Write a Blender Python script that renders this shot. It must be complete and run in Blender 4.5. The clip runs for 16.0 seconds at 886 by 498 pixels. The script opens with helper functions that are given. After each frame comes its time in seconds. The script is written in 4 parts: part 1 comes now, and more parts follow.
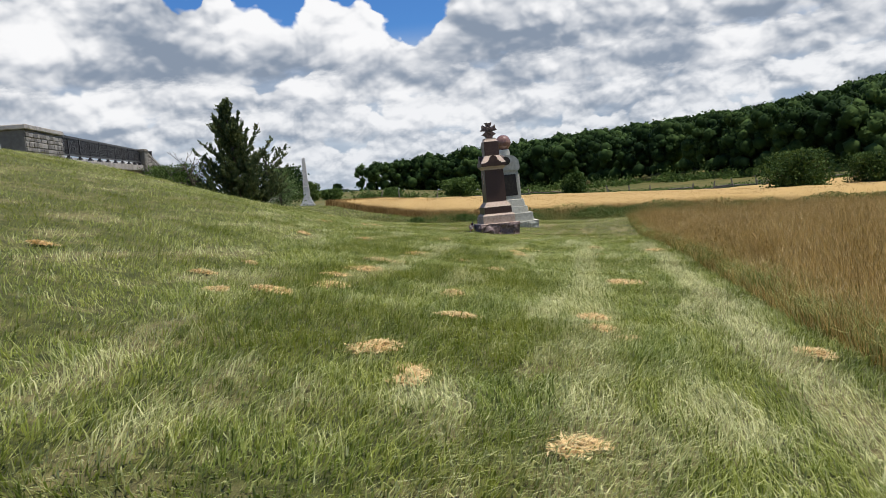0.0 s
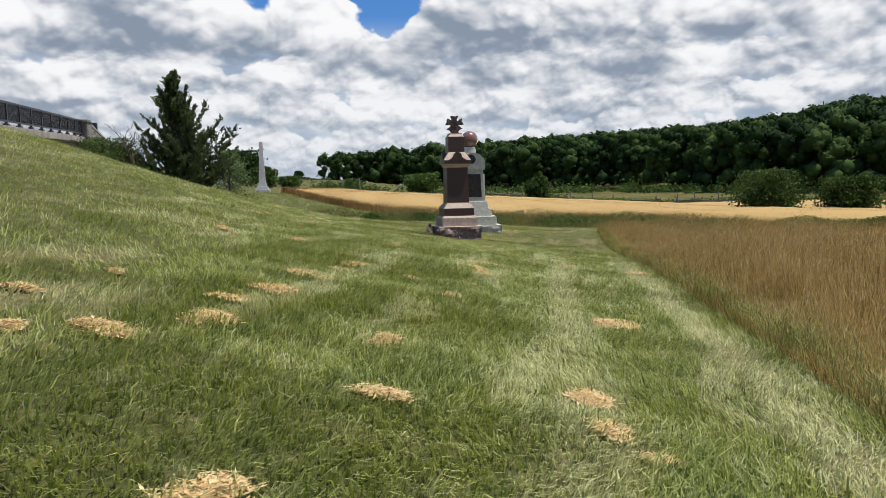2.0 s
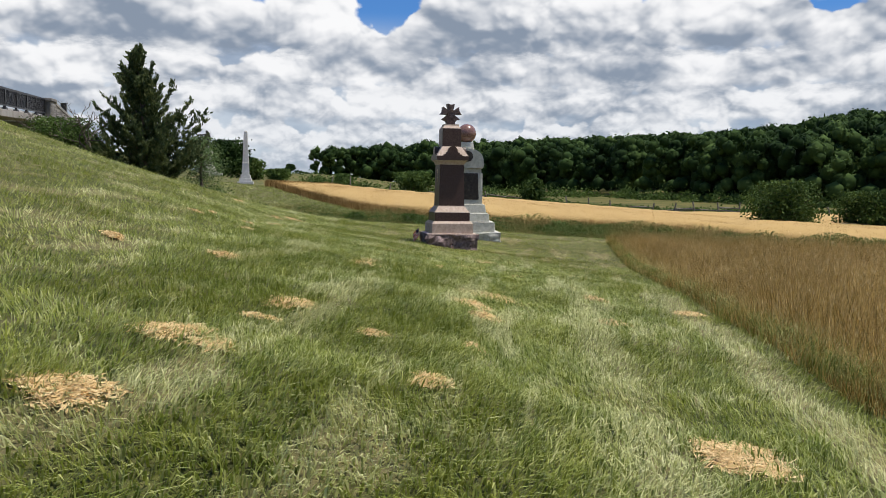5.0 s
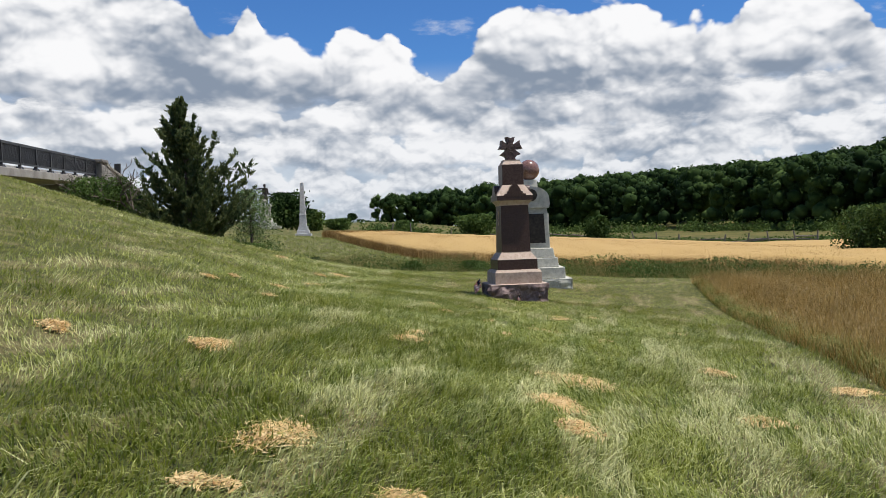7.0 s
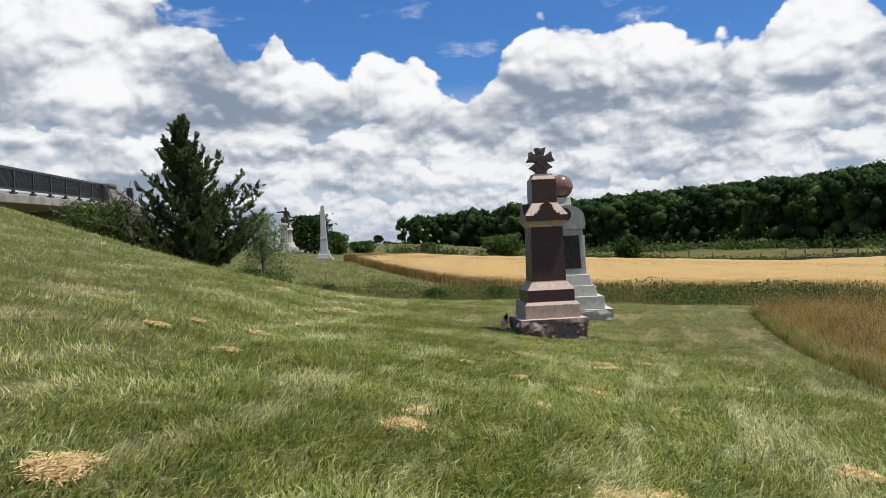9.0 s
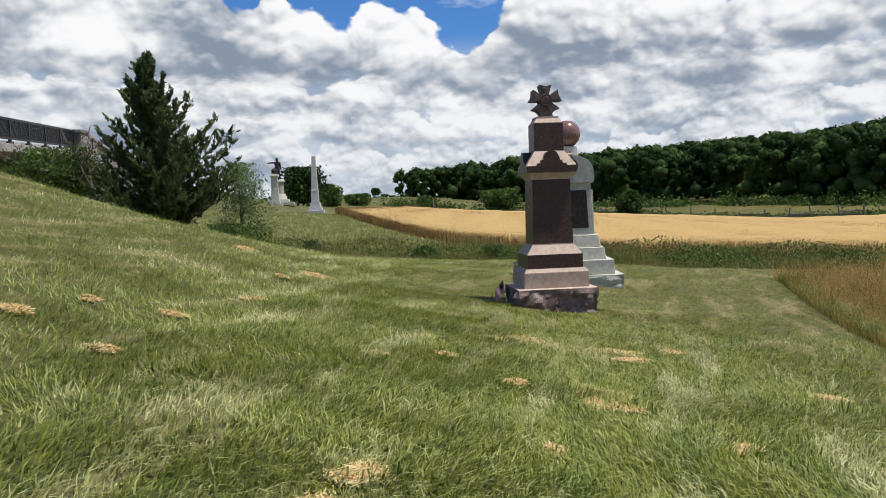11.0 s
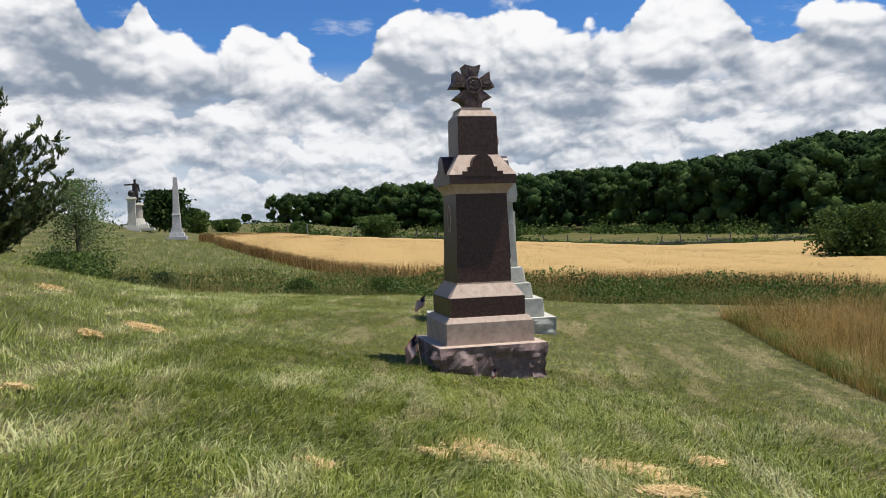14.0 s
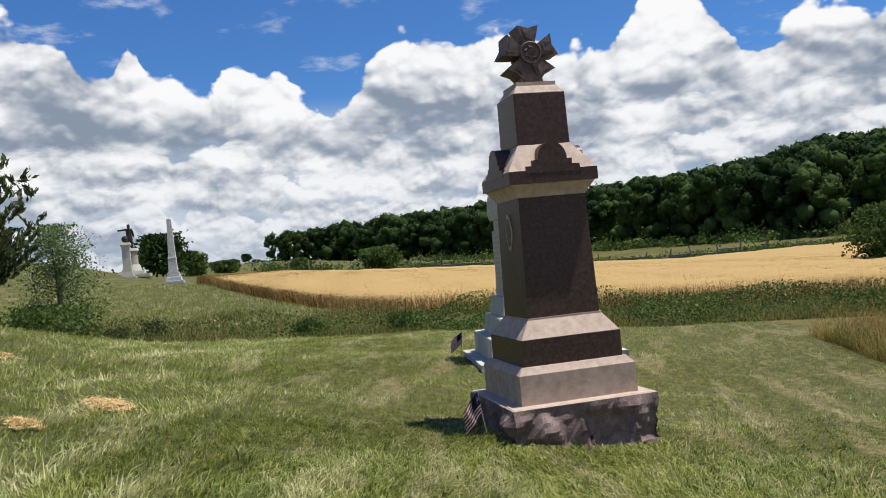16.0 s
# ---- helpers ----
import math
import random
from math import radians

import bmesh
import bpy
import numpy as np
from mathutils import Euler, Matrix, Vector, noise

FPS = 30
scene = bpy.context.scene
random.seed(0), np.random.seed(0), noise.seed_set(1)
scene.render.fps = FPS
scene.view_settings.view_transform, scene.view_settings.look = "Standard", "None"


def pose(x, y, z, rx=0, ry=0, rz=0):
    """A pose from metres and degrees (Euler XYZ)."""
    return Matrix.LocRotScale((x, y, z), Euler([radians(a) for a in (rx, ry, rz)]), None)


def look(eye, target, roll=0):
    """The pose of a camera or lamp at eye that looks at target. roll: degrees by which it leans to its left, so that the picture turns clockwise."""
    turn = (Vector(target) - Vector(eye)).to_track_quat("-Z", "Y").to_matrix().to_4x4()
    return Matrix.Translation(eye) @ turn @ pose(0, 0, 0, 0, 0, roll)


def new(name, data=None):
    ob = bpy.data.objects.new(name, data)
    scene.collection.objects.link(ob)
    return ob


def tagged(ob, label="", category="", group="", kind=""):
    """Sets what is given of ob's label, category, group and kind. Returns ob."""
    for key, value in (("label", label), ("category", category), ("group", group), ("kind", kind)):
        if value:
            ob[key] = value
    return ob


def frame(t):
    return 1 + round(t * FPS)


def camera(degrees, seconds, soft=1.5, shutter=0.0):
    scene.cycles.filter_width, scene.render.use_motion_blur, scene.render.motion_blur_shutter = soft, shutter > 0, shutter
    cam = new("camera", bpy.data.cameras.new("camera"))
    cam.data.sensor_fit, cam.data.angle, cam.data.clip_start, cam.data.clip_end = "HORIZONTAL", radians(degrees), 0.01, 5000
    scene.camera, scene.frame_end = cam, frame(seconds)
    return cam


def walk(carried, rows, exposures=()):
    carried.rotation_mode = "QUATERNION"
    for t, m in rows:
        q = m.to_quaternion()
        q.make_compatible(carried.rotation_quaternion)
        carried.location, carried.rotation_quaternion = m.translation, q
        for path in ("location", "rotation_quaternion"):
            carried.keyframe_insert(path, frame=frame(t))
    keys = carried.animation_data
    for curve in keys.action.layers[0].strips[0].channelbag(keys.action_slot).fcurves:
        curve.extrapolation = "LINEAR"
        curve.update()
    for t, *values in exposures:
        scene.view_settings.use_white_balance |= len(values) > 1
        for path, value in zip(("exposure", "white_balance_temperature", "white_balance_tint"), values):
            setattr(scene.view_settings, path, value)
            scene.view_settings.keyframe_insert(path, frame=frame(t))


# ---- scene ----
cam = camera(55.3, 16.0, soft=0.9)
METRES, EYE, TILT, LEAN, TURN = 24.0, 1.64, -3.7, 5.3, 0.0
ROWS = [
    (0.0, 0.0, 0.0, 0.0, 0.0, 0.0, -0.0),
    (0.5, 0.0024, 0.0278, 0.0013, -3.84, -1.62, -3.44),
    (1.0, 0.0039, 0.0583, 0.0047, -4.24, -2.32, -1.51),
    (1.5, 0.0052, 0.0866, 0.0081, -5.75, -1.62, -2.91),
    (2.0, 0.0076, 0.1177, 0.0108, -2.79, -0.18, -3.77),
    (2.5, 0.0089, 0.1477, 0.015, -6.39, 0.47, -3.07),
    (3.0, 0.0129, 0.1778, 0.0161, -5.25, -1.44, -3.5),
    (5.5, 0.0176, 0.3282, 0.0277, -3.38, 0.65, -5.99),
    (6.0, 0.0179, 0.3583, 0.0319, -3.67, 2.06, -5.5),
    (6.5, 0.0229, 0.3907, 0.0328, -1.15, 3.52, -4.97),
    (7.0, 0.0232, 0.423, 0.0366, 0.96, 2.34, -3.36),
    (7.5, 0.0278, 0.455, 0.0365, 0.54, 1.97, -3.55),
    (8.0, 0.026, 0.4871, 0.0407, 3.29, 5.41, -2.64),
    (10.5, 0.0295, 0.6428, 0.0594, 2.02, 0.46, -3.06),
    (11.0, 0.0305, 0.6729, 0.0605, 2.7, 0.51, -3.31),
    (11.5, 0.0274, 0.7052, 0.0608, 1.22, 0.63, -5.27),
    (12.0, 0.0271, 0.7355, 0.0621, -0.67, 1.91, -5.11),
    (12.5, 0.0258, 0.768, 0.064, -0.85, 2.33, -1.96),
    (13.0, 0.0225, 0.7993, 0.0653, -4.86, 2.78, -3.68),
    (13.5, 0.0175, 0.8324, 0.0677, -2.2, 2.83, -1.76),
    (14.0, 0.0125, 0.8639, 0.0695, -5.84, 2.82, -2.99),
    (14.5, 0.0095, 0.8967, 0.0707, -5.97, 4.02, -3.73),
    (15.0, 0.0029, 0.9287, 0.0731, -5.77, 3.17, -2.57),
    (15.5, 0.002, 0.9602, 0.0739, -7.23, 6.34, -2.97),
    (16.0, -0.0004, 0.9923, 0.0747, -5.56, 4.69, 0.6),
]
walk(cam, [(t, pose(0, 0, EYE, TILT, LEAN, TURN) @ pose(METRES * x, METRES * y, METRES * z, 90 + pitch, roll, yaw)) for t, x, y, z, yaw, pitch, roll in ROWS])

# ---- world and sun ----
SUN = Vector((0.33, -0.03, 0.94)).normalized()
sun_data = bpy.data.lights.new("sun", "SUN")
sun_data.energy, sun_data.angle, sun_data.color = 5.0, radians(0.55), (1.0, 0.95, 0.87)
sun = new("sun", sun_data)
sun.matrix_world = look(SUN * 200, (0, 0, 0))
scene.view_settings.exposure = 0.15


class Nodes:
    """A small writer of node trees."""

    def __init__(self, tree):
        self.tree = tree
        tree.nodes.clear()

    def add(self, kind, inputs=(), **props):
        n = self.tree.nodes.new(kind)
        for key, value in props.items():
            setattr(n, key, value)
        for key, value in dict(inputs).items():
            if isinstance(value, bpy.types.NodeSocket):
                self.tree.links.new(value, n.inputs[key])
            else:
                n.inputs[key].default_value = value
        return n

    def math(self, op, a, b=0.0, clamp=False):
        return self.add("ShaderNodeMath", {0: a, 1: b}, operation=op, use_clamp=clamp).outputs[0]

    def noise(self, vector, scale, detail=4.0, rough=0.55, **extra):
        return self.add("ShaderNodeTexNoise", {"Vector": vector, "Scale": scale, "Detail": detail, "Roughness": rough, **extra}).outputs["Fac"]

    def step(self, value, low, high):
        return self.add("ShaderNodeMapRange", {"Value": value, "From Min": low, "From Max": high}, interpolation_type="SMOOTHSTEP").outputs[0]

    def mix(self, fac, a, b, blend="MIX"):
        return self.add("ShaderNodeMixRGB", {"Fac": fac, "Color1": a, "Color2": b}, blend_type=blend).outputs[0]


def rgb(r, g, b):
    return (r, g, b, 1.0)


def make_world():
    """Blue sky with ranks of cumulus, the farther the lower: flat grey bases, white billowing tops."""
    world = bpy.data.worlds.new("sky")
    scene.world = world
    world.use_nodes = True
    n = Nodes(world.node_tree)
    way = n.add("ShaderNodeTexCoord").outputs["Generated"]
    xyz = n.add("ShaderNodeSeparateXYZ", {0: way})
    azimuth = n.math("MULTIPLY", n.math("ARCTAN2", xyz.outputs[0], xyz.outputs[1]), 180 / math.pi)
    height = n.math("MULTIPLY", n.math("ARCSINE", xyz.outputs[2]), 180 / math.pi)
    # height of the nearest bank's top over the compass, in degrees
    curve = n.add("ShaderNodeFloatCurve", {"Value": n.add("ShaderNodeMapRange", {"Value": azimuth, "From Min": -60.0, "From Max": 60.0}).outputs[0]})
    points = curve.mapping.curves[0].points
    tops = ((-60, 15), (-27, 17.5), (-20, 15.8), (-17.8, 14.7), (-15, 13.6), (-13.6, 15.4), (-12.8, 13.2), (-9, 11.9), (-7, 13.6), (-4.4, 13.2), (-2, 10.4),
            (1.2, 12), (4.5, 14.0), (8.8, 14.0), (13, 13.2), (17, 12.2), (20.5, 14.4), (22.7, 14.9), (25.9, 12.2), (27, 11.0), (30.6, 12.6), (35, 12.8), (42, 15), (60, 15))
    for q, (a, e) in enumerate(tops):
        at = ((a + 60) / 120, e / 20)
        if q == 0:
            points[0].location = at
        elif q == len(tops) - 1:
            points[-1].location = at
        else:
            points.new(*at)
    curve.mapping.update()
    bank = n.math("MULTIPLY", curve.outputs[0], 20.0)

    def flat(scale_x, scale_y, seed):
        return n.add("ShaderNodeCombineXYZ", {0: n.math("MULTIPLY", azimuth, scale_x), 1: n.math("MULTIPLY", height, scale_y), 2: seed}).outputs[0]

    def billow(cell, seed, shift_x, shift_y):
        """Round heads, each set with smaller ones."""
        v = n.add("ShaderNodeVectorMath", {0: flat(0.8 / cell, 1.15 / cell, seed), 1: (shift_x, shift_y, 0.0)}).outputs[0]
        warp = n.add("ShaderNodeTexNoise", {"Vector": v, "Scale": 1.1, "Detail": 3.0}).outputs["Color"]
        v = n.add("ShaderNodeVectorMath", {0: v, 1: n.mix(0.55, (0, 0, 0, 1), warp)}).outputs[0]
        dist = n.add("ShaderNodeTexVoronoi", {"Vector": v, "Scale": 1.0, "Detail": 3.0, "Roughness": 0.46, "Lacunarity": 2.1, "Smoothness": 0.35}, feature="SMOOTH_F1", normalize=True).outputs["Distance"]
        return n.math("SUBTRACT", 1.0, dist)

    sky = n.add("ShaderNodeTexSky", sky_type="NISHITA", sun_disc=False, sun_elevation=math.asin(SUN.z),
                sun_rotation=math.atan2(SUN.x, SUN.y), altitude=150.0, air_density=1.0, dust_density=0.2).outputs[0]
    total = n.mix(1.0, sky, rgb(0.033, 0.062, 0.102), "MULTIPLY")
    total = n.mix(n.math("MULTIPLY", n.step(height, 11.5, 8.0), 0.9), total, n.mix(n.step(n.noise(flat(0.12, 0.3, 3.0), 1.0, 4.0, 0.55), 0.35, 0.65), rgb(0.30, 0.36, 0.45), rgb(0.56, 0.61, 0.67)))
    # thin rags over the banks
    rag = n.step(n.noise(flat(0.16, 0.42, 9.0), 1.0, 7.0, 0.58), 0.56, 0.74)
    total = n.mix(n.math("MULTIPLY", rag, 0.6), total, rgb(0.74, 0.76, 0.80))
    for base, thick, cell, seed, pale in ((0.4, 2.0, 1.2, 1.3, 0.55), (2.2, 2.6, 1.7, 2.9, 0.3), (4.2, 3.2, 2.3, 4.1, 0.15), (6.3, 3.9, 3.0, 7.7, 0.05), (8.4, 0.0, 3.6, 5.2, 0.0)):
        uneven = n.noise(flat(0.11, 0.0, seed), 1.0, 3.0, 0.5)
        floor_at = n.math("ADD", base, n.math("MULTIPLY", n.math("SUBTRACT", uneven, 0.5), 2.4 if not thick else 1.4))
        if thick:
            wave = n.step(n.noise(flat(0.42 / cell, 0.0, seed + 20), 1.0, 3.0, 0.55), 0.30, 0.66)
            top = n.math("ADD", floor_at, n.math("MULTIPLY", n.math("ADD", n.math("MULTIPLY", wave, 0.75), 0.45), thick))
        else:
            top = bank
        here = billow(cell, seed, 0.0, 0.0)
        above = billow(cell, seed, 0.06, 0.17)
        under = n.math("SUBTRACT", top, height)
        rim = n.math("ADD", under, n.math("MULTIPLY", n.math("SUBTRACT", here, 0.66), 2.3 * cell))
        fray = n.math("MULTIPLY", n.math("SUBTRACT", n.noise(flat(0.5, 1.3, seed), 1.0, 5.0, 0.6), 0.5), 2.0)
        belly = n.step(n.math("ADD", n.math("SUBTRACT", height, floor_at), fray), -0.35, 0.75)
        cover = n.math("MULTIPLY", n.step(rim, 0.0, 0.42), belly)
        up = n.math("DIVIDE", n.math("SUBTRACT", height, floor_at), n.math("MAXIMUM", n.math("SUBTRACT", top, floor_at), 0.5), clamp=True)
        patchy = n.math("MULTIPLY", n.math("SUBTRACT", n.noise(flat(0.14, 0.30, seed + 40), 1.0, 3.0, 0.5), 0.5), 2.2)
        lit = n.math("ADD", n.math("MULTIPLY", up, 0.62), n.math("MULTIPLY", n.math("SUBTRACT", here, above), 2.8))
        lit = n.math("ADD", n.math("ADD", lit, patchy), n.math("ADD", n.math("MULTIPLY", n.math("SUBTRACT", here, 0.62), 1.2), 0.20), clamp=True)
        lit = n.step(lit, 0.0, 1.0)
        tint = n.mix(lit, rgb(0.225, 0.275, 0.355), rgb(0.86, 0.86, 0.87))
        tint = n.mix(pale, tint, rgb(0.46, 0.52, 0.60))
        total = n.mix(cover, total, tint)
    back = n.add("ShaderNodeBackground", {"Color": total, "Strength": 1.0})
    n.add("ShaderNodeOutputWorld", {"Surface": back.outputs[0]})


make_world()


# ---- materials ----
def surface(name, ramp, scale=8.0, rough=0.8, bump=0.3, fine=60.0, island=0.0, random_object=0.0, translucent=0.0, metallic=0.0, spec=0.5):
    """A material from a ramp of colours over noise at two scales, with relief."""
    m = bpy.data.materials.new(name)
    m.use_nodes = True
    n = Nodes(m.node_tree)
    v = n.add("ShaderNodeTexCoord").outputs["Object"]
    coarse, grain = n.noise(v, scale, 5.0), n.noise(v, fine, 4.0)
    value = n.math("ADD", n.math("ADD", n.math("MULTIPLY", coarse, 0.95), n.math("MULTIPLY", grain, 0.45)), -0.20)
    if island:
        value = n.math("ADD", value, n.math("MULTIPLY", n.math("SUBTRACT", n.add("ShaderNodeNewGeometry").outputs["Random Per Island"], 0.5), island))
    if random_object:
        value = n.math("ADD", value, n.math("MULTIPLY", n.math("SUBTRACT", n.add("ShaderNodeObjectInfo").outputs["Random"], 0.5), random_object))
    colour = n.add("ShaderNodeValToRGB", {0: value})
    e = colour.color_ramp.elements
    e[0].position, e[1].position = 0.3, 0.7
    e[0].color, e[1].color = rgb(*ramp[0]), rgb(*ramp[-1])
    for q, c in enumerate(ramp[1:-1]):
        e.new(0.3 + 0.4 * (q + 1) / (len(ramp) - 1)).color = rgb(*c)
    bsdf = n.add("ShaderNodeBsdfPrincipled", {"Base Color": colour.outputs[0], "Roughness": rough, "Metallic": metallic, "Specular IOR Level": spec})
    if bump:
        relief = n.add("ShaderNodeBump", {"Height": value, "Strength": bump, "Distance": 0.02})
        n.tree.links.new(relief.outputs[0], bsdf.inputs["Normal"])
    out = bsdf.outputs[0]
    if translucent:
        glow = n.add("ShaderNodeBsdfTranslucent", {"Color": colour.outputs[0]})
        out = n.add("ShaderNodeMixShader", {0: translucent, 1: out, 2: glow.outputs[0]}).outputs[0]
    n.add("ShaderNodeOutputMaterial", {"Surface": out})
    return m


def edge_x(y):
    """Where the mown lawn meets the tall grass."""
    return 3.0 + (y - 6.0) * 0.165


def lawn_material(name, blade):
    """Mown grass: green and straw-dry patches, paler stripes beside the tall grass where the mower ran."""
    m = bpy.data.materials.new(name)
    m.use_nodes = True
    n = Nodes(m.node_tree)
    geo = n.add("ShaderNodeNewGeometry")
    pos = geo.outputs["Position"]
    xyz = n.add("ShaderNodeSeparateXYZ", {0: pos})
    flat = n.add("ShaderNodeCombineXYZ", {0: xyz.outputs[0], 1: xyz.outputs[1]}).outputs[0]
    across = n.math("SUBTRACT", n.math("SUBTRACT", xyz.outputs[0], 3.0), n.math("MULTIPLY", n.math("SUBTRACT", xyz.outputs[1], 6.0), 0.165))
    wob = n.math("ADD", across, n.math("MULTIPLY", n.math("SUBTRACT", n.noise(flat, 0.9, 3.0), 0.5), 0.5))
    along = n.add("ShaderNodeCombineXYZ", {0: n.math("MULTIPLY", across, 1.6), 1: n.math("MULTIPLY", xyz.outputs[1], 0.35)}).outputs[0]
    dry = n.step(n.noise(along, 1.1, 5.0, 0.6), 0.50, 0.62)
    patch = n.step(n.noise(flat, 2.3, 5.0, 0.62), 0.5, 0.72)
    dry = n.math("MAXIMUM", n.math("MULTIPLY", dry, 0.75), n.math("MULTIPLY", patch, 0.7))
    for centre, half, power in ((-0.55, 0.40, 0.95), (-2.05, 0.42, 0.7)):
        gap = n.math("ABSOLUTE", n.math("SUBTRACT", wob, centre))
        broken = n.math("MULTIPLY", n.step(xyz.outputs[1], 27.0, 19.0), n.step(n.noise(flat, 1.3, 4.0, 0.65), 0.26, 0.48))
        dry = n.math("MAXIMUM", dry, n.math("MULTIPLY", n.math("MULTIPLY", n.step(gap, half, half * 0.2), broken), power))
    # drier towards the monuments
    worn = n.math("MULTIPLY", n.step(xyz.outputs[1], 23.0, 31.0), n.step(xyz.outputs[0], -2.5, 1.5))
    dry = n.math("ADD", dry, n.math("MULTIPLY", worn, n.math("MULTIPLY", n.noise(flat, 3.5, 4.0, 0.6), 0.22)), clamp=True)
    hue = n.step(n.noise(flat, 7.0, 5.0, 0.7), 0.30, 0.70)
    lush = n.step(n.noise(n.add("ShaderNodeVectorMath", {0: along, 1: (7.3, 2.1, 0.0)}).outputs[0], 1.5, 4.0, 0.6), 0.42, 0.62)
    if blade:
        each = geo.outputs["Random Per Island"]
        dry = n.math("ADD", dry, n.math("MULTIPLY", n.math("SUBTRACT", each, 0.58), 0.85), clamp=True)
        hue = n.math("ADD", n.math("MULTIPLY", hue, 0.55), n.math("MULTIPLY", each, 0.45))
        green = n.mix(hue, rgb(0.085, 0.120, 0.012), rgb(0.43, 0.46, 0.085))
        green = n.mix(n.math("MULTIPLY", lush, 0.5), green, n.mix(hue, rgb(0.042, 0.080, 0.010), rgb(0.23, 0.31, 0.048)))
        straw = n.mix(hue, rgb(0.36, 0.37, 0.13), rgb(0.82, 0.80, 0.43))
        straw = n.mix(n.math("MULTIPLY", worn, 0.65), straw, n.mix(hue, rgb(0.20, 0.17, 0.06), rgb(0.50, 0.42, 0.20)))
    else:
        # ground tones set darker than the blades, putting shade into the gaps between them
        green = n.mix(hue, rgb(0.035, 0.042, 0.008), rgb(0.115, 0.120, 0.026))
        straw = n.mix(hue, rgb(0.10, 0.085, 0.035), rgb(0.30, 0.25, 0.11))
    colour = n.mix(dry, green, straw)
    bsdf = n.add("ShaderNodeBsdfPrincipled", {"Base Color": colour, "Roughness": 0.42 if blade else 0.95, "Specular IOR Level": 0.3})
    out = bsdf.outputs[0]
    if blade:
        out = n.add("ShaderNodeMixShader", {0: 0.42, 1: out, 2: n.add("ShaderNodeBsdfTranslucent", {"Color": colour}).outputs[0]}).outputs[0]
    else:
        relief = n.add("ShaderNodeBump", {"Height": n.noise(flat, 40.0, 5.0, 0.7), "Strength": 0.8, "Distance": 0.04})
        n.tree.links.new(relief.outputs[0], bsdf.inputs["Normal"])
    n.add("ShaderNodeOutputMaterial", {"Surface": out})
    return m


LAWN_SOIL, LAWN_BLADE = lawn_material("lawn_soil", False), lawn_material("lawn_blade", True)
GRANITE_POLISHED = surface("brown_granite_polished", [(0.048, 0.028, 0.022), (0.070, 0.042, 0.034), (0.098, 0.062, 0.051)], 30, 0.38, 0.0, 400, spec=0.2)
GRANITE_HAMMERED = surface("brown_granite_hammered", [(0.37, 0.275, 0.21), (0.47, 0.36, 0.28), (0.54, 0.43, 0.345)], 12, 0.8, 0.15, 260)
GRANITE_ROCK = surface("brown_granite_rough", [(0.10, 0.065, 0.058), (0.19, 0.13, 0.115), (0.30, 0.22, 0.20)], 7, 0.85, 0.6, 70)
GRANITE_SPHERE = surface("red_granite_polished", [(0.13, 0.07, 0.055), (0.21, 0.115, 0.09), (0.28, 0.16, 0.13)], 20, 0.2, 0.0, 300)
GRANITE_GREY = surface("pale_grey_granite", [(0.36, 0.35, 0.29), (0.47, 0.46, 0.39), (0.56, 0.55, 0.47)], 9, 0.8, 0.2, 200)
BRONZE = surface("dark_bronze", [(0.02, 0.018, 0.016), (0.04, 0.034, 0.03), (0.07, 0.06, 0.05)], 9, 0.45, 0.2, 80, metallic=0.6)
CONCRETE = surface("weathered_concrete", [(0.22, 0.20, 0.17), (0.33, 0.30, 0.26), (0.42, 0.39, 0.34)], 1.5, 0.9, 0.3, 30)
FIELDSTONE = surface("grey_fieldstone", [(0.13, 0.12, 0.105), (0.22, 0.205, 0.18), (0.33, 0.31, 0.28)], 3, 0.9, 0.5, 30, random_object=0.5)
MORTAR = surface("mortar", [(0.14, 0.13, 0.115), (0.2, 0.19, 0.17)], 6, 0.95, 0.3, 60)
BLACK_METAL = surface("black_painted_metal", [(0.012, 0.012, 0.013), (0.02, 0.02, 0.022), (0.03, 0.03, 0.032)], 6, 0.45, 0.05, 60)
WHITE_STONE = surface("white_granite", [(0.38, 0.38, 0.37), (0.48, 0.48, 0.47), (0.58, 0.58, 0.57)], 5, 0.8, 0.15, 90)
BARK = surface("grey_brown_bark", [(0.05, 0.04, 0.03), (0.10, 0.08, 0.06), (0.16, 0.13, 0.10)], 14, 0.9, 0.7, 70)
RAIL_WOOD = surface("weathered_split_rail", [(0.10, 0.085, 0.07), (0.17, 0.145, 0.12), (0.26, 0.23, 0.2)], 5, 0.9, 0.5, 60)
CEDAR_LEAF = surface("cedar_foliage", [(0.05, 0.075, 0.03), (0.085, 0.115, 0.045), (0.15, 0.17, 0.065)], 1.2, 0.8, 0.0, 9, island=0.4, translucent=0.3, spec=0.15)
BUSH_LEAF = surface("dark_bush_leaf", [(0.028, 0.055, 0.013), (0.05, 0.088, 0.02), (0.09, 0.14, 0.034)], 0.6, 0.8, 0.0, 5, island=0.3, translucent=0.25, spec=0.15)
SAPLING_LEAF = surface("light_green_leaf", [(0.06, 0.11, 0.025), (0.11, 0.18, 0.045), (0.20, 0.27, 0.09)], 1.5, 0.55, 0.0, 9, island=0.5, translucent=0.35)
SHRUB_LEAF = surface("shrub_leaf", [(0.05, 0.085, 0.02), (0.08, 0.13, 0.03), (0.13, 0.19, 0.05)], 0.8, 0.8, 0.0, 6, island=0.35, translucent=0.3, spec=0.15)
WOOD_LEAF = surface("woodland_leaf", [(0.010, 0.024, 0.007), (0.026, 0.052, 0.013), (0.075, 0.12, 0.032)], 0.06, 0.9, 0.0, 0.5, island=0.14, translucent=0.18, spec=0.1)
